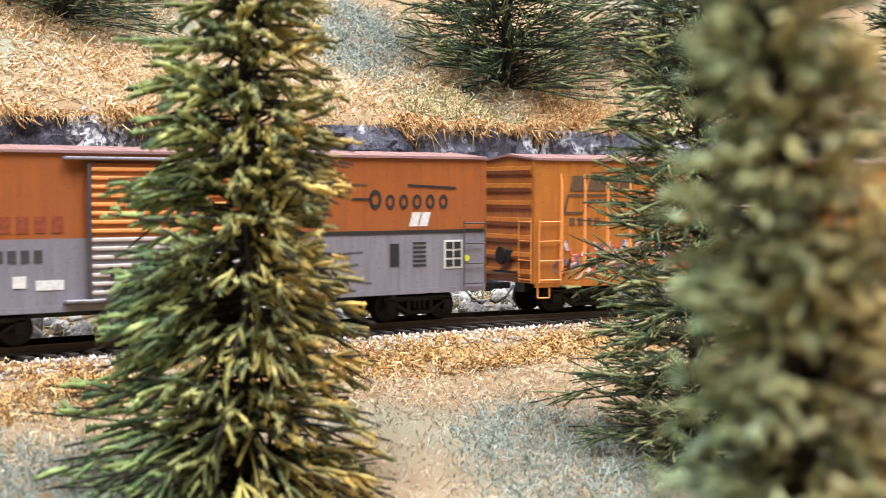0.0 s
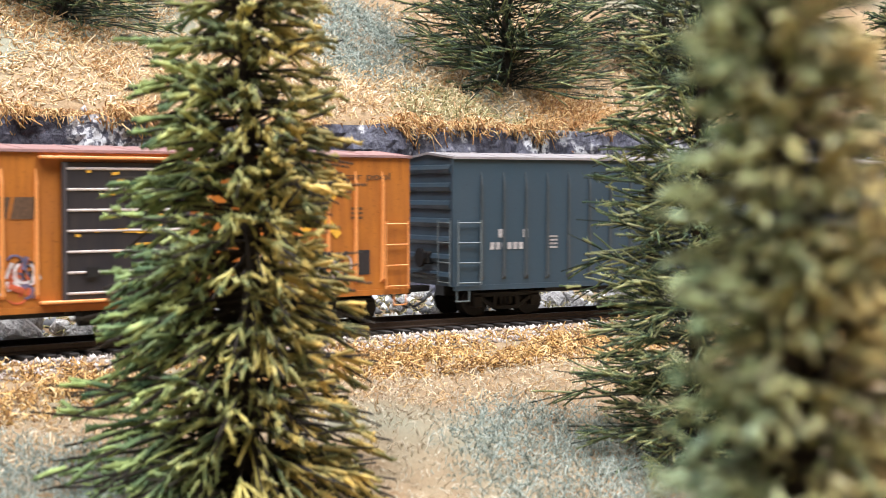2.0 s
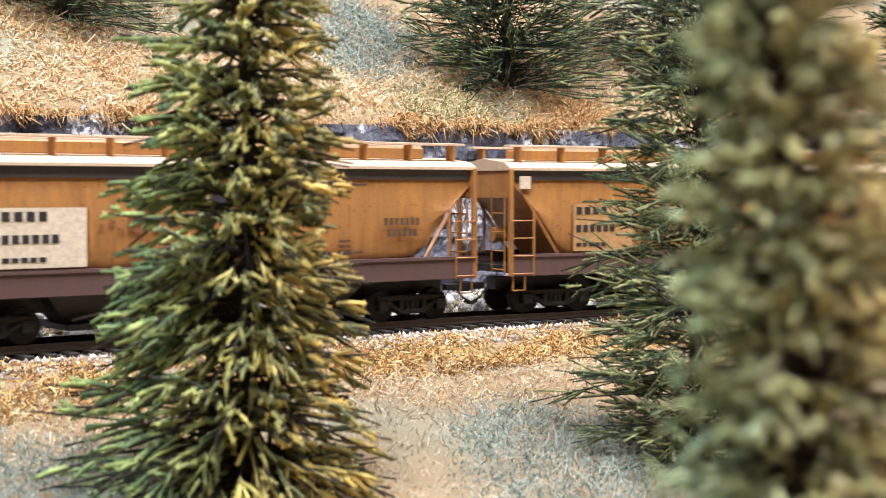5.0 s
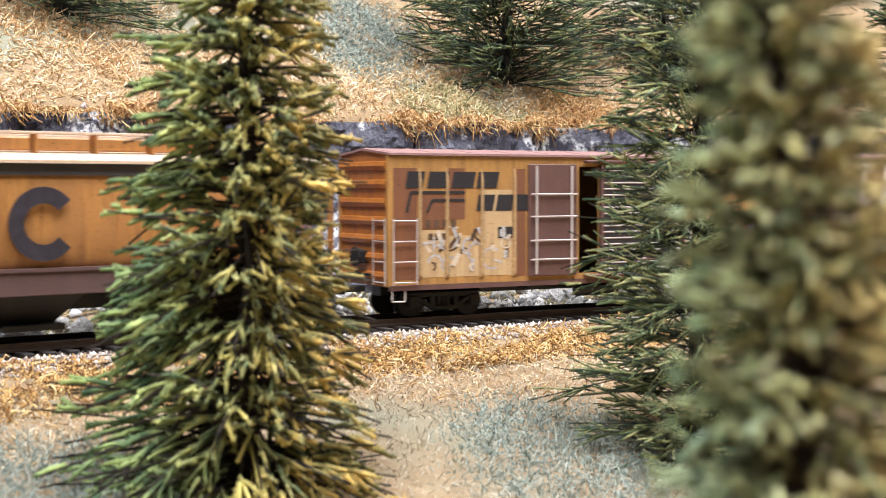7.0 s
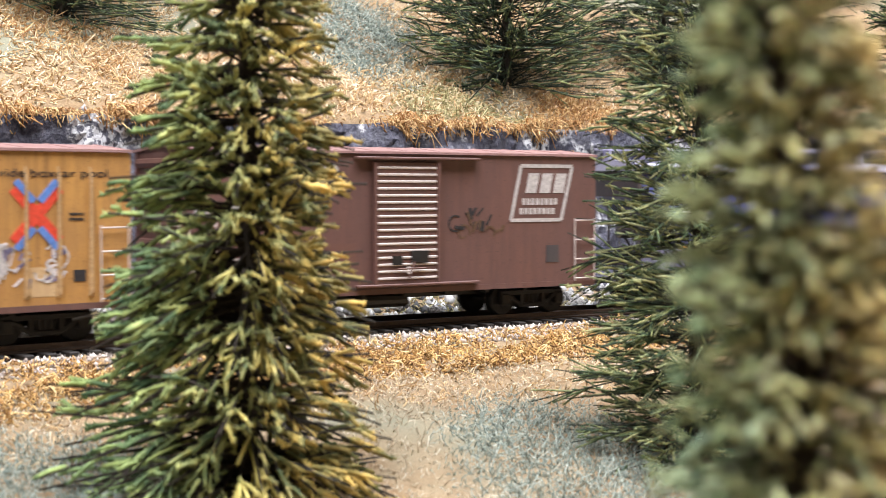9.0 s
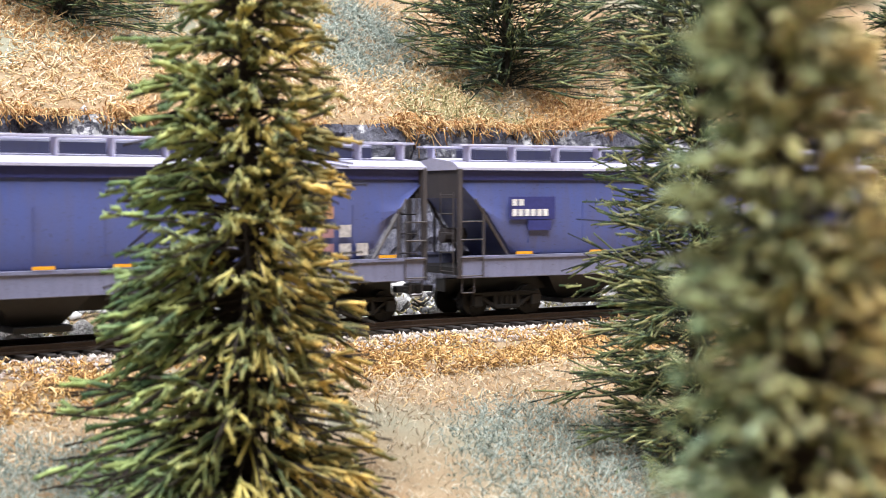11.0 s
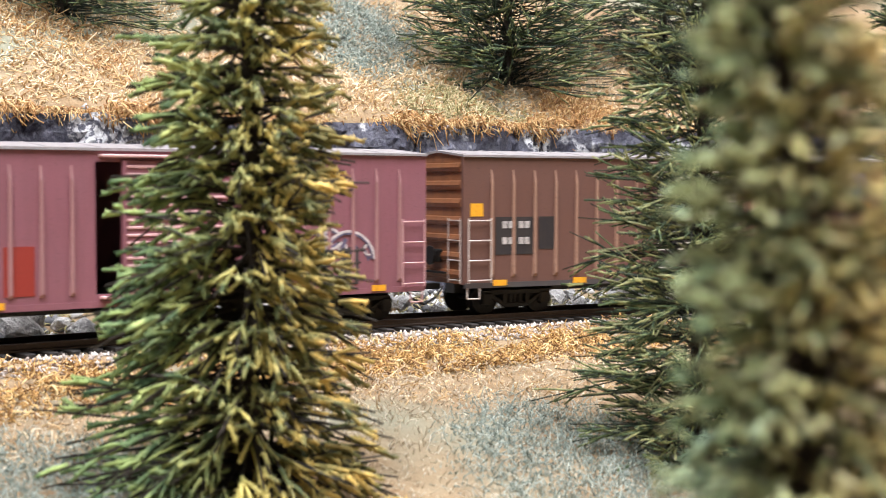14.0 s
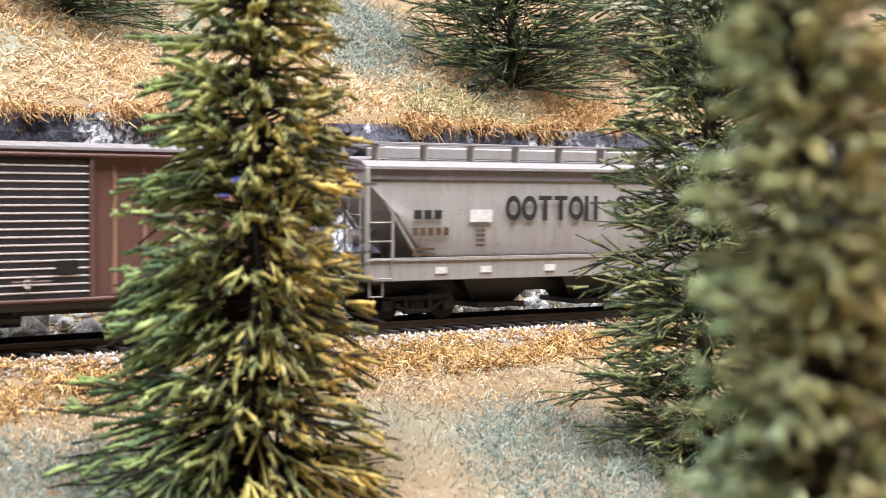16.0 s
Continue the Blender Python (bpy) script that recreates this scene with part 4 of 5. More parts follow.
            part("board_support", box(B(), x - 0.0003, x + 0.0003, sy * 0.0115 - 0.002, sy * 0.0115 + 0.002, top + 0.0018, rz), mats.get("support", cage), car)
    part("hatch_cover", box(B(), -L + 0.012, L - 0.012, -0.0060, 0.0060, top + 0.0028, top + 0.0066, 0.0005), mats.get("hatch", body), car)
    # side sill channel
    for sy in (-1, 1):
        bm = B()
        box(bm, -L + 0.001, L - 0.001, sy * W - 0.0006, sy * W + 0.0006, sill, zs, 0.0002)
        box(bm, -L + 0.001, L - 0.001, sy * W - 0.0011, sy * W + 0.0011, zs - 0.0008, zs + 0.0001)
        part("side_sill", bm, sillm, car)
    # end cages
    for sx in (-1, 1):
        x = sx * (L - 0.0006)
        for sy in (-1, 1):
            bm = B()
            box(bm, x - 0.0007, x + 0.0007, sy * W - 0.0007, sy * W + 0.0007, sill, top, 0.0001)
            rod(bm, (x - sx * 0.018, sy * (W - 0.001), zs), (x - sx * 0.006, sy * (W - 0.001), 0.037), 0.0006, 5)
            rod(bm, (x - sx * 0.009, sy * (W - 0.0008), zs), (x - sx * 0.009, sy * (W - 0.0008), 0.034), 0.0005, 5)
            part("end_frame", bm, cage, car)
        bm = B()
        box(bm, min(x, x - sx * 0.001), max(x, x - sx * 0.001), -W + 0.0007, W - 0.0007, top - 0.009, top + 0.0006)
        part("end_panel", bm, cage, car)
        part("end_deck", box(B(), min(x, x - sx * 0.02), max(x, x - sx * 0.02), -W + 0.0008, W - 0.0008, sill + 0.001, sill + 0.0032), dark, car)
        a, b2 = (x - 0.0002, x + 0.0078) if sx < 0 else (x - 0.0078, x + 0.0002)
        ladder(car, a, b2, -W, sill + 0.0008, sill + 0.0175, 4, cage)
        ladder(car, -W + 0.001, -W + 0.009, -L if sx < 0 else L - 0.0015, sill + 0.002, top - 0.008, 5, cage, "end_ladder", "y")
        stirrup(car, x - sx * 0.003, -W, sill, cage)
        truck(car, sx * (L - 0.0205))
        coupler(car, sx * L, sx)
    # discharge bays
    span = 2 * L - 0.066
    for i in range(n_bays):
        cx = -span / 2 + span * (i + 0.5) / n_bays
        hw = span / n_bays / 2 - 0.001
        bm = B()
        tp = [bm.verts.new((cx + a * hw, b2 * (W - 0.004), zs - 0.0035)) for a, b2 in ((-1, -1), (1, -1), (1, 1), (-1, 1))]
        bt = [bm.verts.new((cx + a * hw * 0.42, b2 * 0.006, 0.0045)) for a, b2 in ((-1, -1), (1, -1), (1, 1), (-1, 1))]
        bm.faces.new(tp), bm.faces.new(bt[::-1])
        for k in range(4):
            bm.faces.new((tp[k], tp[(k + 1) % 4], bt[(k + 1) % 4], bt[k]))
        bmesh.ops.recalc_face_normals(bm, faces=bm.faces)
        box(bm, cx - hw * 0.5, cx + hw * 0.5, -0.0105, 0.0105, 0.0030, 0.0046, 0.0002)
        part("discharge_bay", bm, dark, car)
    part("center_sill", box(B(), -L + 0.003, L - 0.003, -0.0028, 0.0028, 0.0075, 0.0115), MAT["black"], car)
    bm = B()
    rod(bm, (-L + 0.004, 0.001, zs + 0.006), (-L + 0.012, 0.001, zs + 0.006), 0.0024, 12)
    part("brake_cylinder", bm, cage, car)
    return car


P_ = {}
P_["orange"] = paint("orange_paint", (0.37, 0.105, 0.025), (0.14, 0.045, 0.02), 0.65, 0.38, 1)
P_["silver"] = paint("grey_lower_paint", (0.245, 0.23, 0.27), (0.09, 0.078, 0.082), 0.6, 0.4, 2)
P_["yellow"] = paint("yellow_orange_paint", (0.46, 0.160, 0.025), (0.16, 0.042, 0.015), 0.8, 0.36, 3)
P_["green"] = paint("dark_green_paint", (0.032, 0.060, 0.085), (0.045, 0.056, 0.070), 0.45, 0.4, 4)
P_["tan"] = paint("weathered_tan_paint", (0.44, 0.20, 0.055), (0.12, 0.045, 0.025), 0.85, 0.38, 5)
P_["ochre"] = paint("weathered_ochre_paint", (0.47, 0.245, 0.07), (0.12, 0.05, 0.03), 0.8, 0.5, 6)
P_["brown"] = paint("brown_oxide_paint", (0.14, 0.068, 0.056), (0.06, 0.035, 0.035), 0.6, 0.5, 7)
P_["blue"] = paint("blue_hopper_paint", (0.078, 0.102, 0.285), (0.10, 0.09, 0.13), 0.75, 0.35, 8)
P_["red"] = paint("faded_red_paint", (0.26, 0.100, 0.125), (0.16, 0.07, 0.08), 0.4, 0.42, 9)
P_["red_fresh"] = paint("fresh_red_patch", (0.30, 0.035, 0.025), (0.2, 0.03, 0.02), 0.3, 0.45, 10)
P_["rust"] = paint("rusty_brown_paint", (0.138, 0.066, 0.052), (0.12, 0.06, 0.05), 0.5, 0.42, 11)
P_["cream_grey"] = paint("pale_grey_paint", (0.37, 0.352, 0.345), (0.18, 0.14, 0.11), 0.55, 0.4, 12)
P_["roof_tin"] = paint("galvanised_roof", (0.33, 0.31, 0.32), (0.16, 0.12, 0.11), 0.6, 0.4, 13)
P_["roof_pink"] = paint("dusty_roof", (0.34, 0.20, 0.19), (0.16, 0.08, 0.07), 0.6, 0.45, 14)
P_["roof_blue"] = paint("pale_blue_roof", (0.48, 0.47, 0.62), (0.25, 0.24, 0.33), 0.4, 0.35, 15)
P_["roof_warm"] = paint("dusty_tan_roof", (0.66, 0.50, 0.36), (0.3, 0.18, 0.1), 0.4, 0.4, 16)
P_["orange_trim"] = paint("orange_trim", (0.80, 0.33, 0.10), (0.3, 0.1, 0.03), 0.3, 0.4, 17)
P_["black_door"] = paint("black_door_paint", (0.02, 0.019, 0.024), (0.07, 0.05, 0.04), 0.5, 0.4, 18)
P_["black_sill"] = paint("grey_black_sill", (0.06, 0.055, 0.06), (0.10, 0.08, 0.07), 0.5, 0.5, 19)
P_["plum_sill"] = paint("plum_brown_sill", (0.095, 0.055, 0.055), (0.14, 0.07, 0.05), 0.5, 0.5, 28)
P_["blue_sill"] = paint("pale_blue_sill", (0.20, 0.21, 0.33), (0.10, 0.10, 0.14), 0.6, 0.45, 20)
P_["dark_trim"] = paint("dark_trim", (0.05, 0.045, 0.05), (0.12, 0.09, 0.08), 0.4, 0.45, 21)
P_["light_trim"] = paint("light_worn_trim", (0.56, 0.50, 0.47), (0.3, 0.2, 0.16), 0.4, 0.4, 22)
P_["pink_trim"] = paint("pale_pink_trim", (0.60, 0.36, 0.36), (0.3, 0.13, 0.13), 0.3, 0.4, 23)
P_["rust_end"] = paint("rusty_orange_end", (0.30, 0.115, 0.045), (0.08, 0.035, 0.025), 0.8, 0.5, 29)
P_["bare_post"] = paint("worn_ochre_posts", (0.50, 0.33, 0.16), (0.15, 0.07, 0.04), 0.7, 0.5, 30)
P_["rust_stain"] = paint("rust_brown_stain", (0.22, 0.085, 0.035), (0.10, 0.04, 0.03), 0.8, 0.6, 31)
P_["bleached"] = paint("bleached_ochre", (0.60, 0.42, 0.22), (0.25, 0.12, 0.06), 0.7, 0.55, 32)
P_["red_end"] = paint("dark_red_end", (0.20, 0.062, 0.065), (0.09, 0.035, 0.035), 0.7, 0.45, 33)
P_["navy_dark"] = paint("dark_navy_hatch", (0.025, 0.028, 0.07), (0.05, 0.05, 0.07), 0.5, 0.5, 34)
P_["green_trim"] = paint("worn_green_trim", (0.15, 0.185, 0.195), (0.06, 0.07, 0.08), 0.5, 0.4, 27)
# posts paler than their car bodies: pale highlights put into the paint colour
P_["green_post"] = paint("highlit_green_posts", (0.045, 0.06, 0.07), (0.10, 0.105, 0.11), 0.5, 0.4, 24)
P_["pink_post"] = paint("highlit_red_posts", (0.38, 0.20, 0.20), (0.2, 0.1, 0.1), 0.4, 0.4, 25)
P_["rust_post"] = paint("highlit_brown_posts", (0.36, 0.21, 0.15), (0.16, 0.09, 0.07), 0.5, 0.4, 26)
P_["ink"] = plain("black_lettering", (0.02, 0.018, 0.02), 0.6, 0, 0.3)
P_["faded_ink"] = plain("faded_black_lettering", (0.10, 0.055, 0.03), 0.6, 0, 0.4)
P_["maroon"] = plain("faded_maroon_lettering", (0.24, 0.05, 0.02), 0.6, 0, 0.4)
P_["white"] = plain("white_lettering", (0.70, 0.69, 0.68), 0.6, 0, 0.2)
P_["off_white"] = plain("dusty_white_lettering", (0.44, 0.41, 0.40), 0.6, 0, 0.35)
P_["placard"] = plain("cream_placard", (0.62, 0.52, 0.40), 0.6, 0, 0.2)
P_["placard_tan"] = plain("tan_placard", (0.42, 0.24, 0.10), 0.6, 0, 0.25)
P_["navy"] = plain("navy_patch", (0.03, 0.035, 0.16), 0.5, 0, 0.2)
P_["emblem_yellow"] = plain("yellow_emblem", (0.80, 0.44, 0.05), 0.5, 0, 0.2)
P_["emblem_red"] = plain("red_emblem", (0.60, 0.06, 0.03), 0.5, 0, 0.25)
P_["emblem_blue"] = plain("blue_emblem", (0.10, 0.20, 0.50), 0.5, 0, 0.25)
P_["purple"] = plain("purple_grey_spray", (0.13, 0.11, 0.18), 0.6, 0, 0.5, 500)
P_["spray_white"] = plain("white_spray", (0.55, 0.5, 0.5), 0.6, 0, 0.35, 500)
P_["spray_red"] = plain("red_spray", (0.50, 0.10, 0.04), 0.6, 0, 0.4, 500)
P_["emblem_dark"] = plain("charcoal_emblem", (0.026, 0.021, 0.030), 0.6, 0, 0.4, 400)
P_["lamp_yellow"] = plain("yellow_dot", (0.66, 0.70, 0.05), 0.5, 0, 0.1)
P_["patch_orange"] = plain("orange_reflector", (0.78, 0.36, 0.02), 0.5, 0, 0.15)
P_["faded_red"] = plain("faded_red_square", (0.30, 0.16, 0.17), 0.6, 0, 0.3)
P_["faded_orange"] = plain("faded_orange_square", (0.48, 0.26, 0.14), 0.6, 0, 0.3)
P_["blue_patch"] = plain("blue_overspray", (0.07, 0.10, 0.42), 0.6, 0, 0.3, 400)


def spray(car, u0, u1, z0, z1, n, mats, seed):
    """Overlapping loops and strokes of spray paint, no readable letters."""
    g = random.Random(seed)
    for i in range(n * 2):
        x, z = g.uniform(u0, u1), g.uniform(z0 + 0.002, z1 - 0.002)
        mat, dep = mats[i % len(mats)], 0.00008 + 0.00003 * (i % 9)
        if i % 3:
            a, l = radians(g.gauss(75, 35)), g.uniform(0.0015, 0.0045)
            zz = min(max(z + l * math.sin(a), z0), z1)
            stroke(car, x, z, x + l * math.cos(a), zz, g.uniform(0.0005, 0.0014), mat, -HALF_W, "spray_mark", dep)
        else:
            r = min(g.uniform(0.0012, 0.0036), z - z0 + 0.001, z1 - z + 0.001)
            a = g.uniform(0, 360)
            ring_shape(car, x, z, r - g.uniform(0.0004, 0.0008), r, a, a + g.uniform(140, 300), mat, -HALF_W, "spray_mark", "", 12, dep)


def rows_of_posts(L, d0, d1, n0, n1, z0, z1, inset=0.0095):
    out = [(x, z0, z1) for x in np.linspace(-L / 2 + inset, d0 - 0.0065, n0)]
    return out + [(x, z0, z1) for x in np.linspace(d1 + 0.0065, L / 2 - inset, n1)]


def writing(car, text, x0, x1, z, h, mat, y=-HALF_W, name="slogan"):
    """Flat raised words on the near side, from x0 to x1, h high."""
    cu = bpy.data.curves.new(name, "FONT")
    cu.body, cu.size, cu.extrude = text, 1.0, 0.02
    tmp = new(name, cu)
    bpy.context.view_layer.update()
    me = bpy.data.meshes.new_from_object(tmp.evaluated_get(bpy.context.evaluated_depsgraph_get()))
    bpy.data.objects.remove(tmp)
    me.materials.clear()
    me.materials.append(mat)
    wide = max(v.co.x for v in me.vertices)
    for v in me.vertices:
        v.co = Vector((x0 + v.co.x / wide * (x1 - x0), y - 0.0001 - v.co.z * 0.003, z + v.co.y * h))
    ob = new(name, me)
    ob.parent = car
    return tagged(ob)


def small_print(car, u, z, rows, n, mat, h=0.0009):
    for i in range(rows):
        letters(car, u, z - i * h * 1.9, h, n, mat, h * 0.7, h * 0.3)


# orange and grey car
car = boxcar("boxcar", 0.2524, 0.1785, dict(body=P_["orange"], roof=P_["roof_pink"], trim=P_["dark_trim"], door=P_["orange"], ridge=P_["orange_trim"], ridge_low=P_["light_trim"], sill=P_["silver"], track=P_["silver"], frame=P_["dark_trim"]),
             "orange over grey boxcar with double ribbed doors", door=(-0.0417, -0.0137), double=(-0.0133, 0.0148), ridges=15, low=(0.0275, P_["silver"]), flat_end=False, door_ridge=0.00055)
plate(car, 0.0149, 0.089, 0.0268, 0.0279, P_["ink"], name="black_stripe")
shapes(car, 0.0462, 0.0342, 0.0058, "o", P_["ink"], 0.006)
shapes(car, 0.0520, 0.0342, 0.0044, "ooooo", P_["ink"], 0.0049)
stroke(car, 0.040, 0.0372, 0.0472, 0.0372, 0.0006, P_["ink"]), stroke(car, 0.060, 0.0413, 0.078, 0.0405, 0.0007, P_["ink"])
letters(car, 0.0605, 0.0290, 0.0042, 2, P_["white"], 0.003, 0.0006, slant=0.3)
plate(car, 0.0735, 0.0805, 0.0160, 0.0247, P_["white"], name="data_panel")
for i in range(3):
    for j in range(2):
        plate(car, 0.0741 + j * 0.0031, 0.0767 + j * 0.0031, 0.0166 + i * 0.0027, 0.0187 + i * 0.0027, P_["ink"], name="data_field", lift=0.0003)
plate(car, 0.0535, 0.0568, 0.0172, 0.0240, P_["ink"], name="data_panel")
small_print(car, 0.0620, 0.0236, 6, 7, P_["ink"], 0.0007)
ring_shape(car, 0.0822, 0.0190, 0.0, 0.001, 0, 360, P_["lamp_yellow"], label="yellow inspection dot")
letters(car, -0.0690, 0.0290, 0.0042, 5, P_["maroon"], 0.003, 0.0016)
letters(car, -0.0690, 0.0215, 0.0032, 5, P_["dark_trim"], 0.0022, 0.0012)
plate(car, -0.055, -0.0475, 0.0145, 0.0170, P_["white"], name="data_panel"), letters(car, -0.0610, 0.0152, 0.0030, 1, P_["white"], 0.0035)

# yellow-orange car with a black door
L = 0.1793
# paler posts here too: the highlights they catch are in the trim colour
car = boxcar("boxcar", 0.4531, L, dict(body=P_["yellow"], roof=P_["roof_pink"], trim=P_["orange_trim"], door=P_["black_door"], ridge=P_["light_trim"], frame=P_["dark_trim"], post=P_["orange_trim"], track=P_["orange_trim"]),
             "yellow-orange boxcar with black sliding door and spray paint", door=(-0.0203, 0.0156), ridges=7, posts=rows_of_posts(L, -0.0203, 0.0156, 7, 7, 0.0125, 0.0452), door_ridge=0.00035)
for i, (a, w) in enumerate(((-0.0770, 0.006), (-0.0700, 0.0065), (-0.0625, 0.004), (-0.0580, 0.0055))):
    plate(car, a, a + w, 0.0395, 0.0445, P_["faded_ink"], name="emblem_block", slant=0.0012)
for i, (a, w) in enumerate(((-0.0545, 0.006), (-0.0475, 0.006), (-0.0405, 0.006), (-0.0335, 0.006))):
    plate(car, a, a + w, 0.0325, 0.0380, P_["faded_ink"], name="emblem_block", slant=0.0012)
for a, b2, c1, d1 in ((-0.0775, 0.0382, -0.058, 0.0382), (-0.0775, 0.0382, -0.079, 0.0325), (-0.079, 0.0325, -0.072, 0.0325), (-0.072, 0.0325, -0.069, 0.0365), (-0.069, 0.0365, -0.058, 0.0365)):
    stroke(car, a, b2, c1, d1, 0.0008, P_["faded_ink"])
letters(car, -0.0770, 0.0285, 0.0024, 4, P_["faded_ink"], 0.002, 0.0012)
for s in (-1, 1):
    stroke(car, 0.0580 - s * 0.0066, 0.0405, 0.0580 + s * 0.0066, 0.0265, 0.0024, P_["emblem_yellow"], depth=0.0002 + 0.00004 * s)
plate(car, 0.0700, 0.0755, 0.0150, 0.0222, P_["ink"], name="data_panel")
writing(car, "The nationwide boxcar pool", 0.0255, 0.0830, 0.0428, 0.0030, P_["faded_ink"])
small_print(car, 0.0430, 0.0330, 3, 6, P_["faded_ink"], 0.0007), small_print(car, 0.0690, 0.0340, 3, 6, P_["faded_ink"], 0.0007)
spray(car, -0.080, -0.026, 0.0112, 0.0235, 80, [P_["ink"], P_["spray_white"], P_["spray_red"], P_["purple"]], 3)
spray(car, 0.036, 0.066, 0.0112, 0.0220, 46, [P_["purple"], P_["purple"], P_["ink"], P_["spray_white"]], 4)
spray(car, 0.022, 0.031, 0.0120, 0.0200, 5, [P_["emblem_blue"], P_["spray_white"]], 5)

g = random.Random(6)
for i in range(26):
    x, z = g.uniform(-0.017, 0.009), g.uniform(0.0150, 0.0445)
    stroke(car, x, z, x + g.uniform(0.001, 0.005), z + g.uniform(-0.0002, 0.0002), g.uniform(0.0003, 0.0008), P_["emblem_yellow"] if z > 0.024 else P_["spray_white"] if i % 2 else P_["emblem_blue"], -HALF_W - 0.0012, "paint_smear")

# dark green car
L = 0.1805
car = boxcar("boxcar", 0.6521, L, dict(body=P_["green"], roof=P_["roof_tin"], trim=P_["green_trim"], door=P_["green"], ridge=P_["green_trim"], frame=P_["green_post"], post=P_["green_post"], track=P_["green_trim"]),
             "dark blue-green boxcar with its door slightly open", door=(-0.0116, 0.0227), opening=(-0.0175, -0.0112), ridges=7, posts=rows_of_posts(L, -0.0175, 0.0227, 8, 7, 0.0120, 0.0455), door_ridge=0.00035)
letters(car, -0.0745, 0.0250, 0.0026, 3, P_["off_white"], 0.0019, 0.0026, skip=(1,)), letters(car, -0.0775, 0.0213, 0.0022, 6, P_["off_white"], 0.0014, 0.0007)
small_print(car, -0.0560, 0.0248, 4, 6, P_["off_white"], 0.0006)

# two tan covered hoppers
tanm = dict(body=P_["tan"], roof=P_["roof_warm"], sill=P_["plum_sill"], cage=P_["tan"], eave_shade=P_["dark_trim"])
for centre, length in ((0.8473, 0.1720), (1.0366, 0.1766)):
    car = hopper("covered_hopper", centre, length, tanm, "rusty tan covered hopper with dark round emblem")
    y = -HALF_W - 0.0003
    plate(car, -0.0645, -0.0412, 0.0200, 0.0352, P_["placard"] if centre < 0.9 else P_["placard_tan"], y, "placard", "cream placard with dark marks", lift=0.0003)
    letters(car, -0.0635, 0.0318, 0.0024, 4, P_["ink"], 0.0021, 0.0011, y - 0.0003), letters(car, -0.0635, 0.0262, 0.0022, 6, P_["ink"], 0.0018, 0.0008, y - 0.0003)
    letters(car, -0.0635, 0.0215, 0.0012, 5, P_["ink"], 0.0018, 0.0006, y - 0.0003)
    ring_shape(car, 0.0, 0.0305, 0.0052, 0.0094, 40, 320, P_["emblem_dark"], y - 0.0002, "emblem", "dark broken-ring emblem")
    letters(car, 0.0515, 0.0292, 0.0022, 7, P_["faded_ink"], 0.0013, 0.0006, y - 0.0002), letters(car, 0.0525, 0.0258, 0.0022, 6, P_["faded_ink"], 0.0013, 0.0006, y - 0.0002)
    small_print(car, 0.036, 0.0245, 3, 5, P_["faded_ink"], 0.0008)
    if centre < 0.9:
        g = random.Random(15)
        for i in range(70):
            x, z = g.gauss(-0.0255, 0.0022), g.uniform(0.0290, 0.0395)
            if i > 45:
                x, z = g.uniform(-0.038, -0.012), g.gauss(0.0308, 0.0006)
            stroke(car, x, z, x + g.uniform(-0.0002, 0.0002), z - g.uniform(0.0005, 0.0016), g.uniform(0.0004, 0.0014), P_["rust_stain"], -HALF_W, "rust_mark", 0.00004 + 0.00002 * (i % 9))
    plate(car, -0.0845, -0.0805, 0.0400, 0.0440, P_["placard"], name="route_card", label="pale card on the end frame")

# weathered ochre car, second door ajar
L = 0.1723
posts = [(x, 0.0120, 0.0455) for x in (-0.0760, -0.0665, -0.0540, -0.0420, 0.0310, 0.0395, 0.0480, 0.0570, 0.0660, 0.0750)]
car = boxcar("boxcar", 1.2331, L, dict(body=P_["ochre"], roof=P_["roof_pink"], trim=P_["light_trim"], door=P_["black_door"], ridge=P_["light_trim"], frame=P_["brown"], track=P_["brown"], end=P_["yellow"], sill=P_["brown"], post=P_["bare_post"]),
             "heavily weathered ochre boxcar with dark ribbed door ajar", door=(-0.0095, 0.0250), opening=(-0.0172, -0.0090), ridges=17, posts=posts, door_ridge=0.00026)
part("plug_door", box(B(), -0.0370, -0.0185, -HALF_W - 0.0010, -HALF_W, 0.0118, 0.0470, 0.0002), P_["brown"], car, "rusty brown plug door")
for i, z in enumerate((0.017, 0.023, 0.0305, 0.0375)):
    bm = B()
    rod(bm, (-0.0365, -HALF_W - 0.0016, z), (-0.019, -HALF_W - 0.0016, z), 0.0003, 5)
    part("locking_bar", bm, P_["light_trim"], car)
for x in (-0.0345, -0.0210):
    bm = B()
    rod(bm, (x, -HALF_W - 0.0016, 0.0125), (x, -HALF_W - 0.0016, 0.0465), 0.0004, 5)
    part("locking_bar", bm, P_["light_trim"], car)
for a, b2, z0, z1, mm in ((-0.0752, -0.0672, 0.0125, 0.0268, "bleached"), (-0.0658, -0.0548, 0.0125, 0.0250, "bleached"), (-0.0532, -0.0428, 0.0125, 0.0390, "bleached"), (-0.0850, -0.0768, 0.0120, 0.0455, "rust_stain"),
                          (-0.0752, -0.0672, 0.0270, 0.0380, "rust_stain"), (-0.0660, -0.0600, 0.0300, 0.0455, "rust_stain"), (-0.0412, -0.0378, 0.0120, 0.0455, "rust_stain"), (0.0398, 0.0474, 0.0125, 0.0215, "bleached"), (0.0580, 0.0652, 0.0125, 0.0200, "bleached")):
    plate(car, a, b2, z0, z1, P_[mm], name="weathered_panel", lift=0.00006)
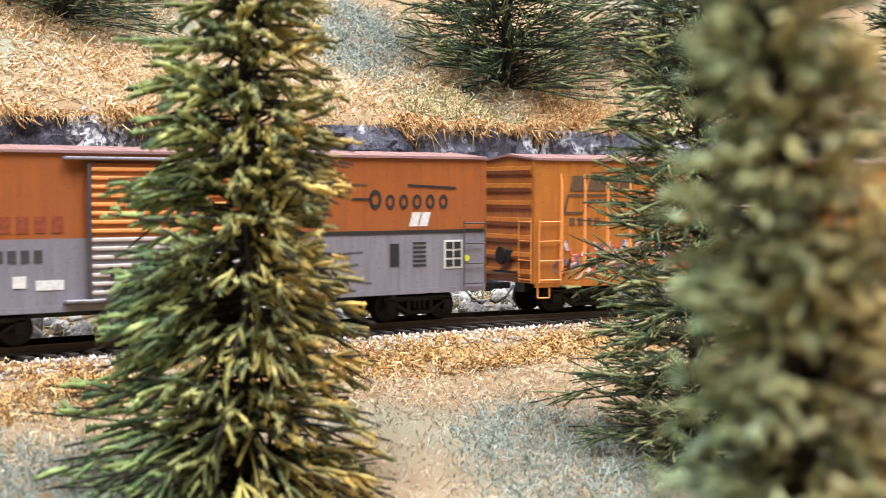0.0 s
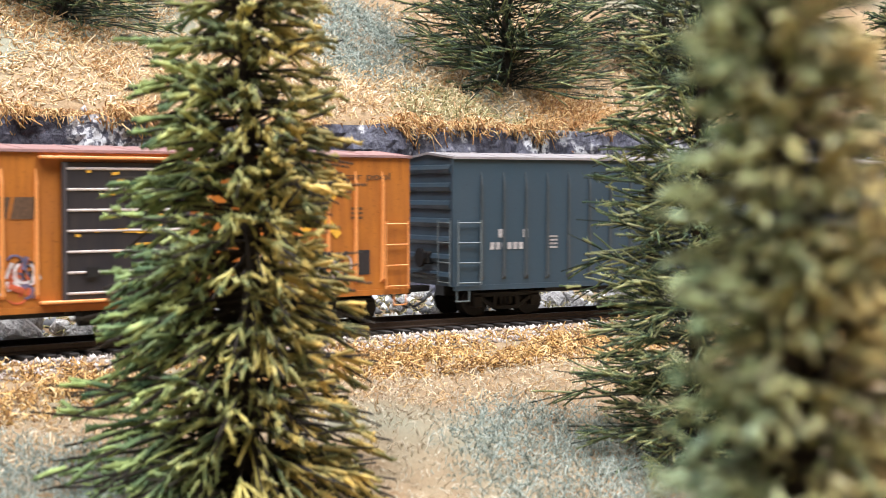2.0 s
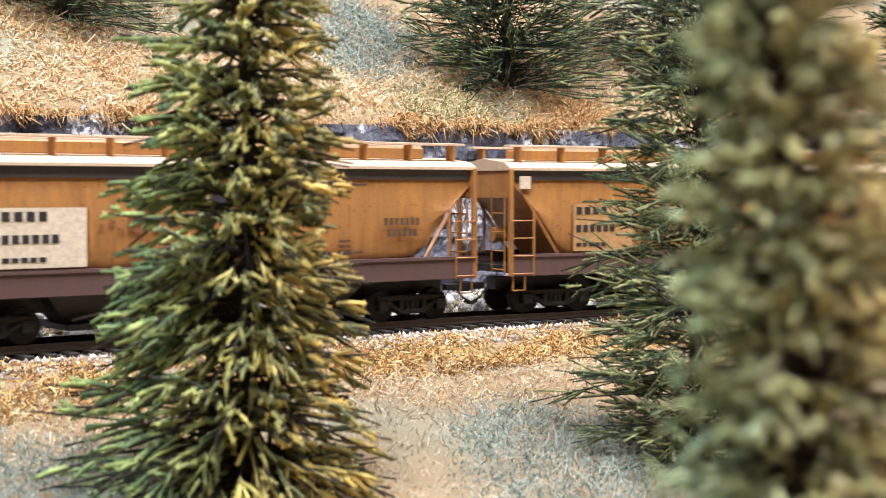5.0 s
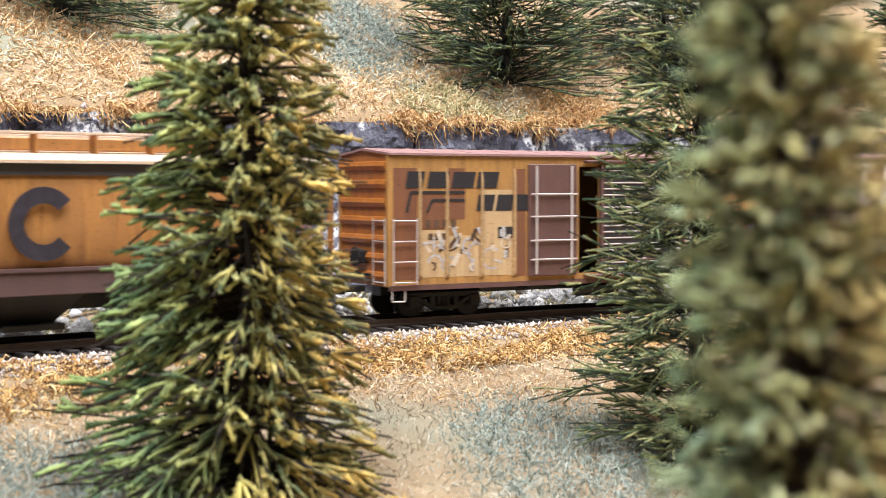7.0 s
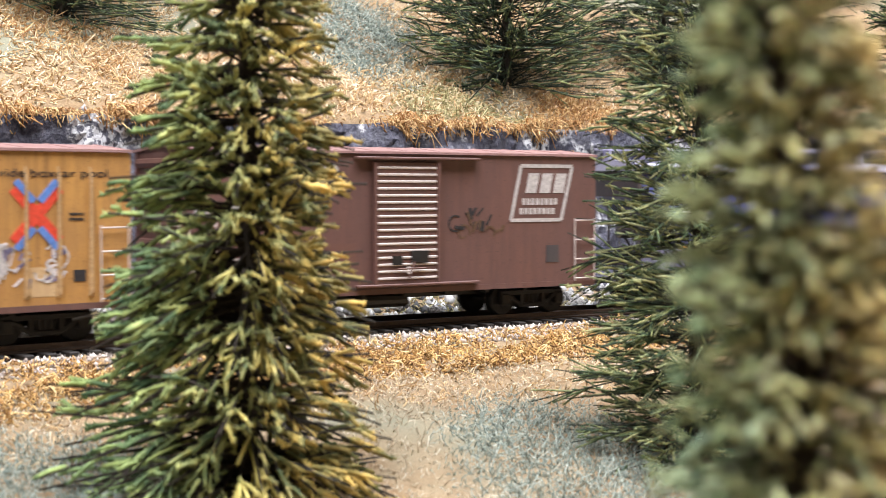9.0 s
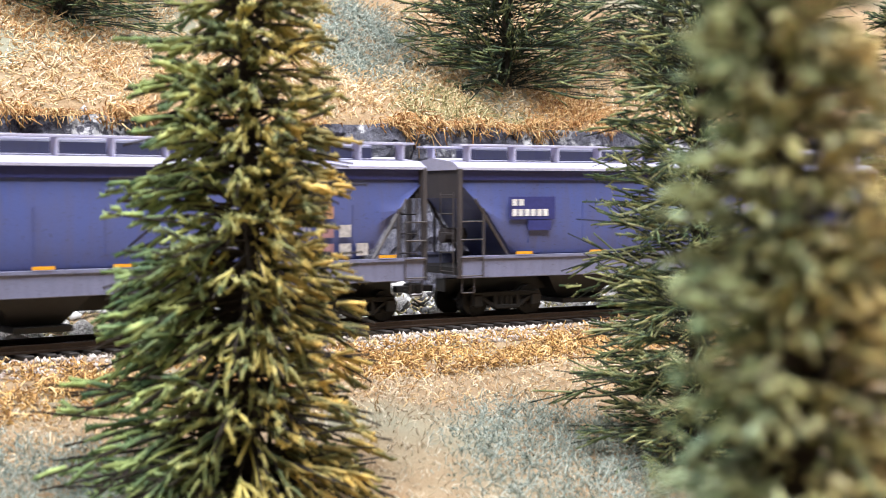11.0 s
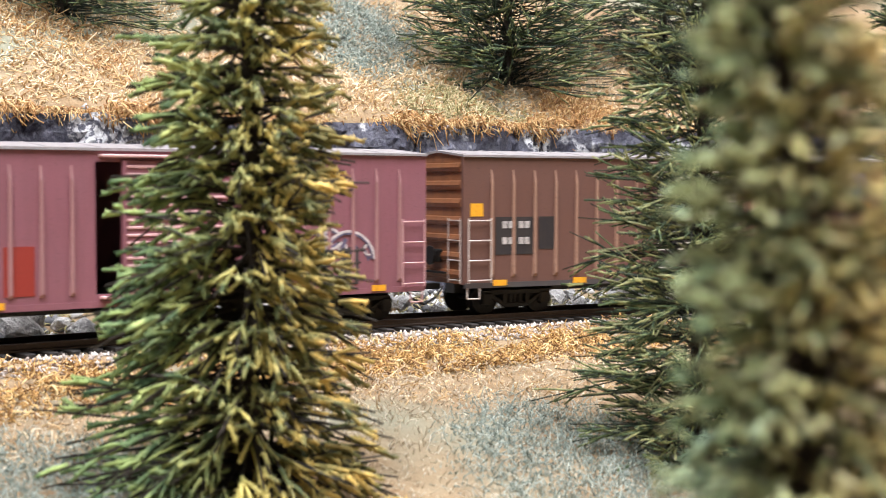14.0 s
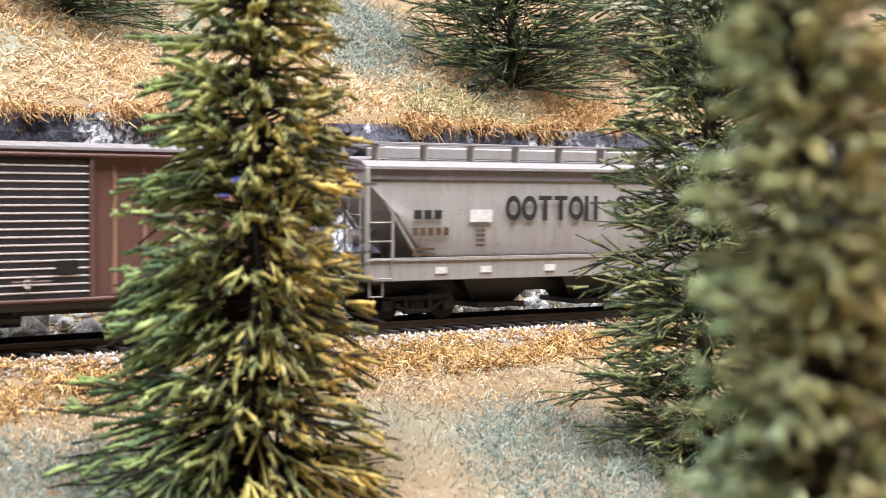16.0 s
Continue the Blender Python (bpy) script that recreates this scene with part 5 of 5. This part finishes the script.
for a, w in ((-0.0810, 0.006), (-0.0735, 0.007), (-0.0650, 0.008), (-0.0560, 0.0075)):
    plate(car, a, a + w, 0.0395, 0.0445, P_["ink"], name="emblem_block", slant=0.001)
for a, w in ((-0.0560, 0.006), (-0.0490, 0.006), (-0.0420, 0.005)):
    plate(car, a, a + w, 0.0325, 0.0375, P_["ink"], name="emblem_block", slant=0.001)
for a, b2, c1, d1 in ((-0.0790, 0.0382, -0.060, 0.0382), (-0.0790, 0.0382, -0.0805, 0.0322), (-0.0735, 0.0322, -0.0715, 0.0358), (-0.0715, 0.0358, -0.060, 0.0358)):
    stroke(car, a, b2, c1, d1, 0.0008, P_["ink"])
plate(car, -0.0480, -0.0418, 0.0240, 0.0275, P_["ink"], name="data_panel")
letters(car, -0.0740, 0.0275, 0.0024, 4, P_["faded_ink"], 0.0018, 0.0012), letters(car, -0.0730, 0.0238, 0.0020, 3, P_["faded_ink"], 0.0016, 0.0008)
spray(car, -0.078, -0.040, 0.0125, 0.0280, 20, [P_["off_white"], P_["off_white"], P_["placard"], P_["faded_ink"]], 7)
for s in (-1, 1):
    stroke(car, 0.0600 - s * 0.0062, 0.0265, 0.0600 + s * 0.0062, 0.0400, 0.0030, P_["emblem_red"], depth=0.0002 + 0.00004 * s)
    stroke(car, 0.0600 + s * 0.0008, 0.0366, 0.0600 + s * 0.0056, 0.0418, 0.0018, P_["emblem_blue"], depth=0.0003 + 0.00003 * s)
    stroke(car, 0.0600 + s * 0.0008, 0.0299, 0.0600 + s * 0.0056, 0.0247, 0.0018, P_["emblem_blue"], depth=0.0003 + 0.00003 * s)
writing(car, "The nationwide boxcar pool", 0.0285, 0.0800, 0.0428, 0.0030, P_["ink"])
plate(car, 0.0270, 0.0520, 0.0185, 0.0262, P_["off_white"], name="faded_panel"), plate(car, 0.0270, 0.0420, 0.0125, 0.0183, P_["emblem_yellow"], name="faded_panel")
plate(car, 0.0700, 0.0735, 0.0160, 0.0190, P_["ink"], name="data_panel"), small_print(car, 0.0690, 0.0330, 2, 6, P_["ink"], 0.0007)
spray(car, 0.044, 0.066, 0.0125, 0.0270, 18, [P_["off_white"], P_["spray_white"], P_["purple"]], 8)

# short brown car
car = boxcar("boxcar", 1.4089, 0.1435, dict(body=P_["brown"], roof=P_["roof_pink"], trim=P_["light_trim"], door=P_["brown"], ridge=P_["light_trim"], frame=P_["brown"], track=P_["brown"], end=P_["rust"]),
             "short chocolate-brown boxcar with pale slanted lettering", door=(-0.0127, 0.0105), ridges=17, door_ridge=0.0004, top=0.0500, rungs=4)
for a in (-0.0690, -0.0590, -0.0490):
    stroke(car, a + 0.0020, 0.0466, a + 0.0072, 0.0466, 0.0032, P_["off_white"]), stroke(car, a, 0.0342, a + 0.0055, 0.0342, 0.0030, P_["off_white"])
    stroke(car, a + 0.0014, 0.0335, a + 0.0032, 0.0472, 0.0024, P_["off_white"], depth=0.00025)
stroke(car, -0.0285, 0.0470, -0.0270, 0.0430, 0.0012, P_["off_white"]), ring_shape(car, -0.0262, 0.0450, 0.0012, 0.0022, -90, 90, P_["off_white"]), stroke(car, -0.0235, 0.0435, -0.0225, 0.0395, 0.0012, P_["off_white"])
letters(car, -0.0590, 0.0280, 0.0024, 3, P_["off_white"], 0.0018, 0.0007), letters(car, -0.0605, 0.0243, 0.0022, 6, P_["off_white"], 0.0014, 0.0006)
small_print(car, -0.0595, 0.0200, 3, 12, P_["off_white"], 0.0006)
plate(car, -0.0470, -0.0180, 0.0185, 0.0240, P_["rust"], name="repaint_patch")
for a, b2, c1, d1 in ((0.0420, 0.0470, 0.0625, 0.0470), (0.0380, 0.0300, 0.0580, 0.0300), (0.0420, 0.0470, 0.0380, 0.0300), (0.0625, 0.0470, 0.0580, 0.0300)):
    stroke(car, a, b2, c1, d1, 0.0011, P_["off_white"], depth=0.0002)
for i in range(3):
    letters(car, 0.0437 + i * 0.0055, 0.0385, 0.0062, 1, P_["off_white"], 0.0042, 0, slant=0.22)
letters(car, 0.0425, 0.0348, 0.0020, 8, P_["off_white"], 0.0012, 0.0006), letters(car, 0.0415, 0.0318, 0.0020, 8, P_["off_white"], 0.0012, 0.0006)
spray(car, 0.016, 0.034, 0.024, 0.034, 9, [P_["ink"], P_["faded_ink"]], 9)
plate(car, 0.0520, 0.0570, 0.0165, 0.0220, P_["dark_trim"], name="data_panel")

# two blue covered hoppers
bluem = dict(body=P_["blue"], roof=P_["roof_blue"], sill=P_["blue_sill"], cage=P_["dark_trim"], eave_shade=P_["navy"], hatch=P_["navy_dark"], support=P_["roof_blue"])
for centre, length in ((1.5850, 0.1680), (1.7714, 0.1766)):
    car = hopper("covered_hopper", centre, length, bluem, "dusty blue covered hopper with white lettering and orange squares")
    y = -HALF_W - 0.0003
    plate(car, -0.0700, -0.0530, 0.0305, 0.0376, P_["navy"], y, "number_panel", lift=0.0002), plate(car, -0.0630, -0.0545, 0.0270, 0.0302, P_["navy"], y, "number_panel", lift=0.0002)
    letters(car, -0.0690, 0.0348, 0.0020, 2, P_["white"], 0.0018, 0.0006, y - 0.0002), letters(car, -0.0690, 0.0315, 0.0022, 6, P_["white"], 0.0017, 0.0006, y - 0.0002)
    u = 0.0160 if centre < 1.7 else 0.0190
    shapes(car, u, 0.0314, 0.0040, "uuiuuu", P_["off_white"], 0.0048, y), shapes(car, u + 0.0096, 0.0260, 0.0040, "uuuu", P_["off_white"], 0.0048, y)
    shapes(car, u, 0.0206, 0.0038, "uuuuiuu", P_["off_white"], 0.0041, y)
    for i, z in enumerate((0.0314, 0.0260, 0.0206)):
        for k in range(i + 1):
            plate(car, u + 0.0306 + k * 0.0060, u + 0.0346 + k * 0.0060, z, z + 0.0036, P_["faded_red"] if k == 0 and i else (P_["faded_orange"] if i == 0 else P_["off_white"]), y, "emblem_block")
    for x in (-0.068, -0.040, -0.018, 0.010, 0.042, 0.066):
        plate(car, x, x + 0.006, 0.0196, 0.0205, P_["patch_orange"], y - 0.0009, "reflector")

# faded red car
L = 0.1793
car = boxcar("boxcar", 1.9681, L, dict(body=P_["red"], roof=P_["roof_tin"], trim=P_["pink_trim"], door=P_["red"], ridge=P_["pink_trim"], frame=P_["red"], post=P_["pink_post"], track=P_["pink_trim"], end=P_["red_end"]),
             "faded red boxcar with ribbed sides and open door", door=(-0.0096, 0.0235), opening=(-0.0165, -0.0090), ridges=17, posts=rows_of_posts(L, -0.0165, 0.0235, 8, 7, 0.0120, 0.0455), door_ridge=0.0004, through=True)
for a, b2, z0, z1 in ((-0.0788, -0.0722, 0.0200, 0.0302), (-0.0706, -0.0640, 0.0130, 0.0302), (-0.0620, -0.0560, 0.0215, 0.0262), (-0.0540, -0.0490, 0.0215, 0.0280), (-0.0410, -0.0330, 0.0125, 0.0250)):
    plate(car, a, b2, z0, z1, P_["red_fresh"], name="repaint_patch")
letters(car, -0.0770, 0.0270, 0.0022, 2, P_["off_white"], 0.0018, 0.0006, depth=0.0003), letters(car, -0.0700, 0.0270, 0.0022, 2, P_["off_white"], 0.0018, 0.0006, depth=0.0003)
letters(car, -0.0770, 0.0230, 0.0022, 2, P_["off_white"], 0.0018, 0.0006, depth=0.0003), letters(car, -0.0700, 0.0230, 0.0022, 2, P_["off_white"], 0.0018, 0.0006, depth=0.0003)
plate(car, -0.0610, -0.0575, 0.0168, 0.0190, P_["ink"], name="data_panel")
for x in (-0.078, -0.046, 0.070):
    plate(car, x, x + 0.005, 0.0094, 0.0112, P_["patch_orange"], -HALF_W - 0.0004, "reflector")
for cx, cz, r, a0, a1 in ((0.0385, 0.0215, 0.0060, 20, 175), (0.0500, 0.0205, 0.0070, 25, 160), (0.0620, 0.0180, 0.0095, 5, 165), (0.0405, 0.0245, 0.0030, 0, 300), (0.0560, 0.0250, 0.0032, 30, 330)):
    ring_shape(car, cx, cz, r - 0.0007, r, a0, a1, P_["spray_white"], -HALF_W, "spray_mark", "", 20, 0.00030)
    ring_shape(car, cx, cz, r - 0.0013, r - 0.0007, a0, a1, P_["purple"], -HALF_W, "spray_mark", "", 20, 0.00026)
spray(car, 0.031, 0.070, 0.0135, 0.0250, 16, [P_["spray_white"], P_["purple"], P_["dark_trim"]], 11)
plate(car, 0.0590, 0.0655, 0.0118, 0.0225, P_["dark_trim"], name="data_panel"), plate(car, 0.0500, 0.0560, 0.0140, 0.0215, P_["red_fresh"], name="repaint_patch")

# rust-brown car with a black door
L = 0.1758
car = boxcar("boxcar", 2.1626, L, dict(body=P_["rust"], roof=P_["roof_tin"], trim=P_["light_trim"], door=P_["black_door"], ridge=P_["light_trim"], frame=P_["brown"], track=P_["brown"], end=P_["rust_end"], post=P_["rust_post"], sill=P_["black_sill"]),
             "rust-brown boxcar with black ribbed door and blue patches", door=(-0.0165, 0.0198), ridges=17, posts=rows_of_posts(L, -0.0165, 0.0198, 8, 7, 0.0120, 0.0455), door_ridge=0.00024)
for a, b2, z0 in ((-0.0770, -0.0650, 0.0190), (-0.0650, -0.0630, 0.0190), (-0.0610, -0.0540, 0.0205)):
    plate(car, a, b2, z0, 0.0308, P_["black_door"], name="number_panel")
for x in (-0.0745, -0.0685):
    letters(car, x, 0.0272, 0.0022, 2, P_["off_white"], 0.0017, 0.0005, depth=0.0003), letters(car, x, 0.0222, 0.0022, 2, P_["off_white"], 0.0017, 0.0005, depth=0.0003)
for x0, x1 in ((0.0575, 0.0650), (0.0650, 0.0735), (0.0735, 0.0800)):
    plate(car, x0, x1, 0.0375, 0.0450, P_["blue_patch"], name="spray_patch")
for x in (-0.078, -0.048, -0.012, 0.062):
    plate(car, x, x + 0.005, 0.0094, 0.0112, P_["patch_orange"], -HALF_W - 0.0004, "reflector")
plate(car, -0.0860, -0.0815, 0.0310, 0.0350, P_["patch_orange"], name="data_panel"), plate(car, 0.0795, 0.0825, 0.0310, 0.0345, P_["patch_orange"], name="data_panel")
plate(car, 0.0640, 0.0680, 0.0145, 0.0175, P_["white"], name="data_panel"), plate(car, 0.0645, 0.0675, 0.0149, 0.0171, P_["ink"], name="data_field", lift=0.0003)

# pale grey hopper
car = hopper("covered_hopper", 2.3606, 0.1790, dict(body=P_["cream_grey"], roof=P_["roof_tin"], sill=P_["cream_grey"], cage=P_["cream_grey"], eave_shade=P_["silver"]), "pale grey covered hopper with black block lettering")
y = -HALF_W - 0.0003
letters(car, -0.0732, 0.0310, 0.0026, 3, P_["ink"], 0.0026, 0.0009, y), letters(car, -0.0737, 0.0260, 0.0024, 5, P_["faded_ink"], 0.0018, 0.0009, y)
plate(car, -0.0535, -0.0455, 0.0300, 0.0338, P_["white"], y, "data_panel")
small_print(car, -0.0735, 0.0215, 3, 10, P_["faded_ink"], 0.0008), small_print(car, -0.0510, 0.0270, 4, 4, P_["faded_ink"], 0.0008)
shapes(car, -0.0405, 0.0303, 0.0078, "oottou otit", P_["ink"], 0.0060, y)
for x in (-0.066, -0.050, -0.026):
    plate(car, x, x + 0.004, 0.0145, 0.0165, P_["white"], -HALF_W - 0.0008, "data_panel")


# ---- motion ----
TRAVEL = [(0.0, -0.0165), (0.5, 0.0366), (1.0, 0.0964), (1.5, 0.1508), (2.0, 0.2129), (2.5, 0.2748), (3.0, 0.3366), (3.5, 0.3955), (4.0, 0.4633),
          (4.6, 0.5330), (5.2, 0.6020), (5.8, 0.6710), (6.5, 0.7532), (7.0, 0.8218), (7.5, 0.8820), (8.0, 0.9434), (8.5, 1.0060), (9.0, 1.0800),
          (9.5, 1.1440), (10.0, 1.2080), (10.5, 1.2700), (11.0, 1.3330), (11.5, 1.3985), (12.0, 1.4704), (12.5, 1.5270), (13.0, 1.6002), (13.5, 1.6575),
          (14.0, 1.7225), (14.5, 1.7817), (15.0, 1.8398), (15.5, 1.8921), (16.0, 1.9566)]


def motions():
    for car, centre in TRAIN:
        rows = []
        for t, s in TRAVEL:
            p, a = along(centre - s)
            rows.append((t, pose(p.x, p.y, 0, rz=a)))
        walk(car, rows)
        for w, x0 in WHEELS.get(car.name, ()):
            turns, f = [], 0
            while f <= 480:
                s = float(np.interp(f / 30, [r[0] for r in TRAVEL], [r[1] for r in TRAVEL]))
                turns.append((f / 30, pose(x0, 0, WHEEL_R, 0, -math.degrees(s / WHEEL_R), 0)))
                f += 1
            walk(w, turns)


motions()
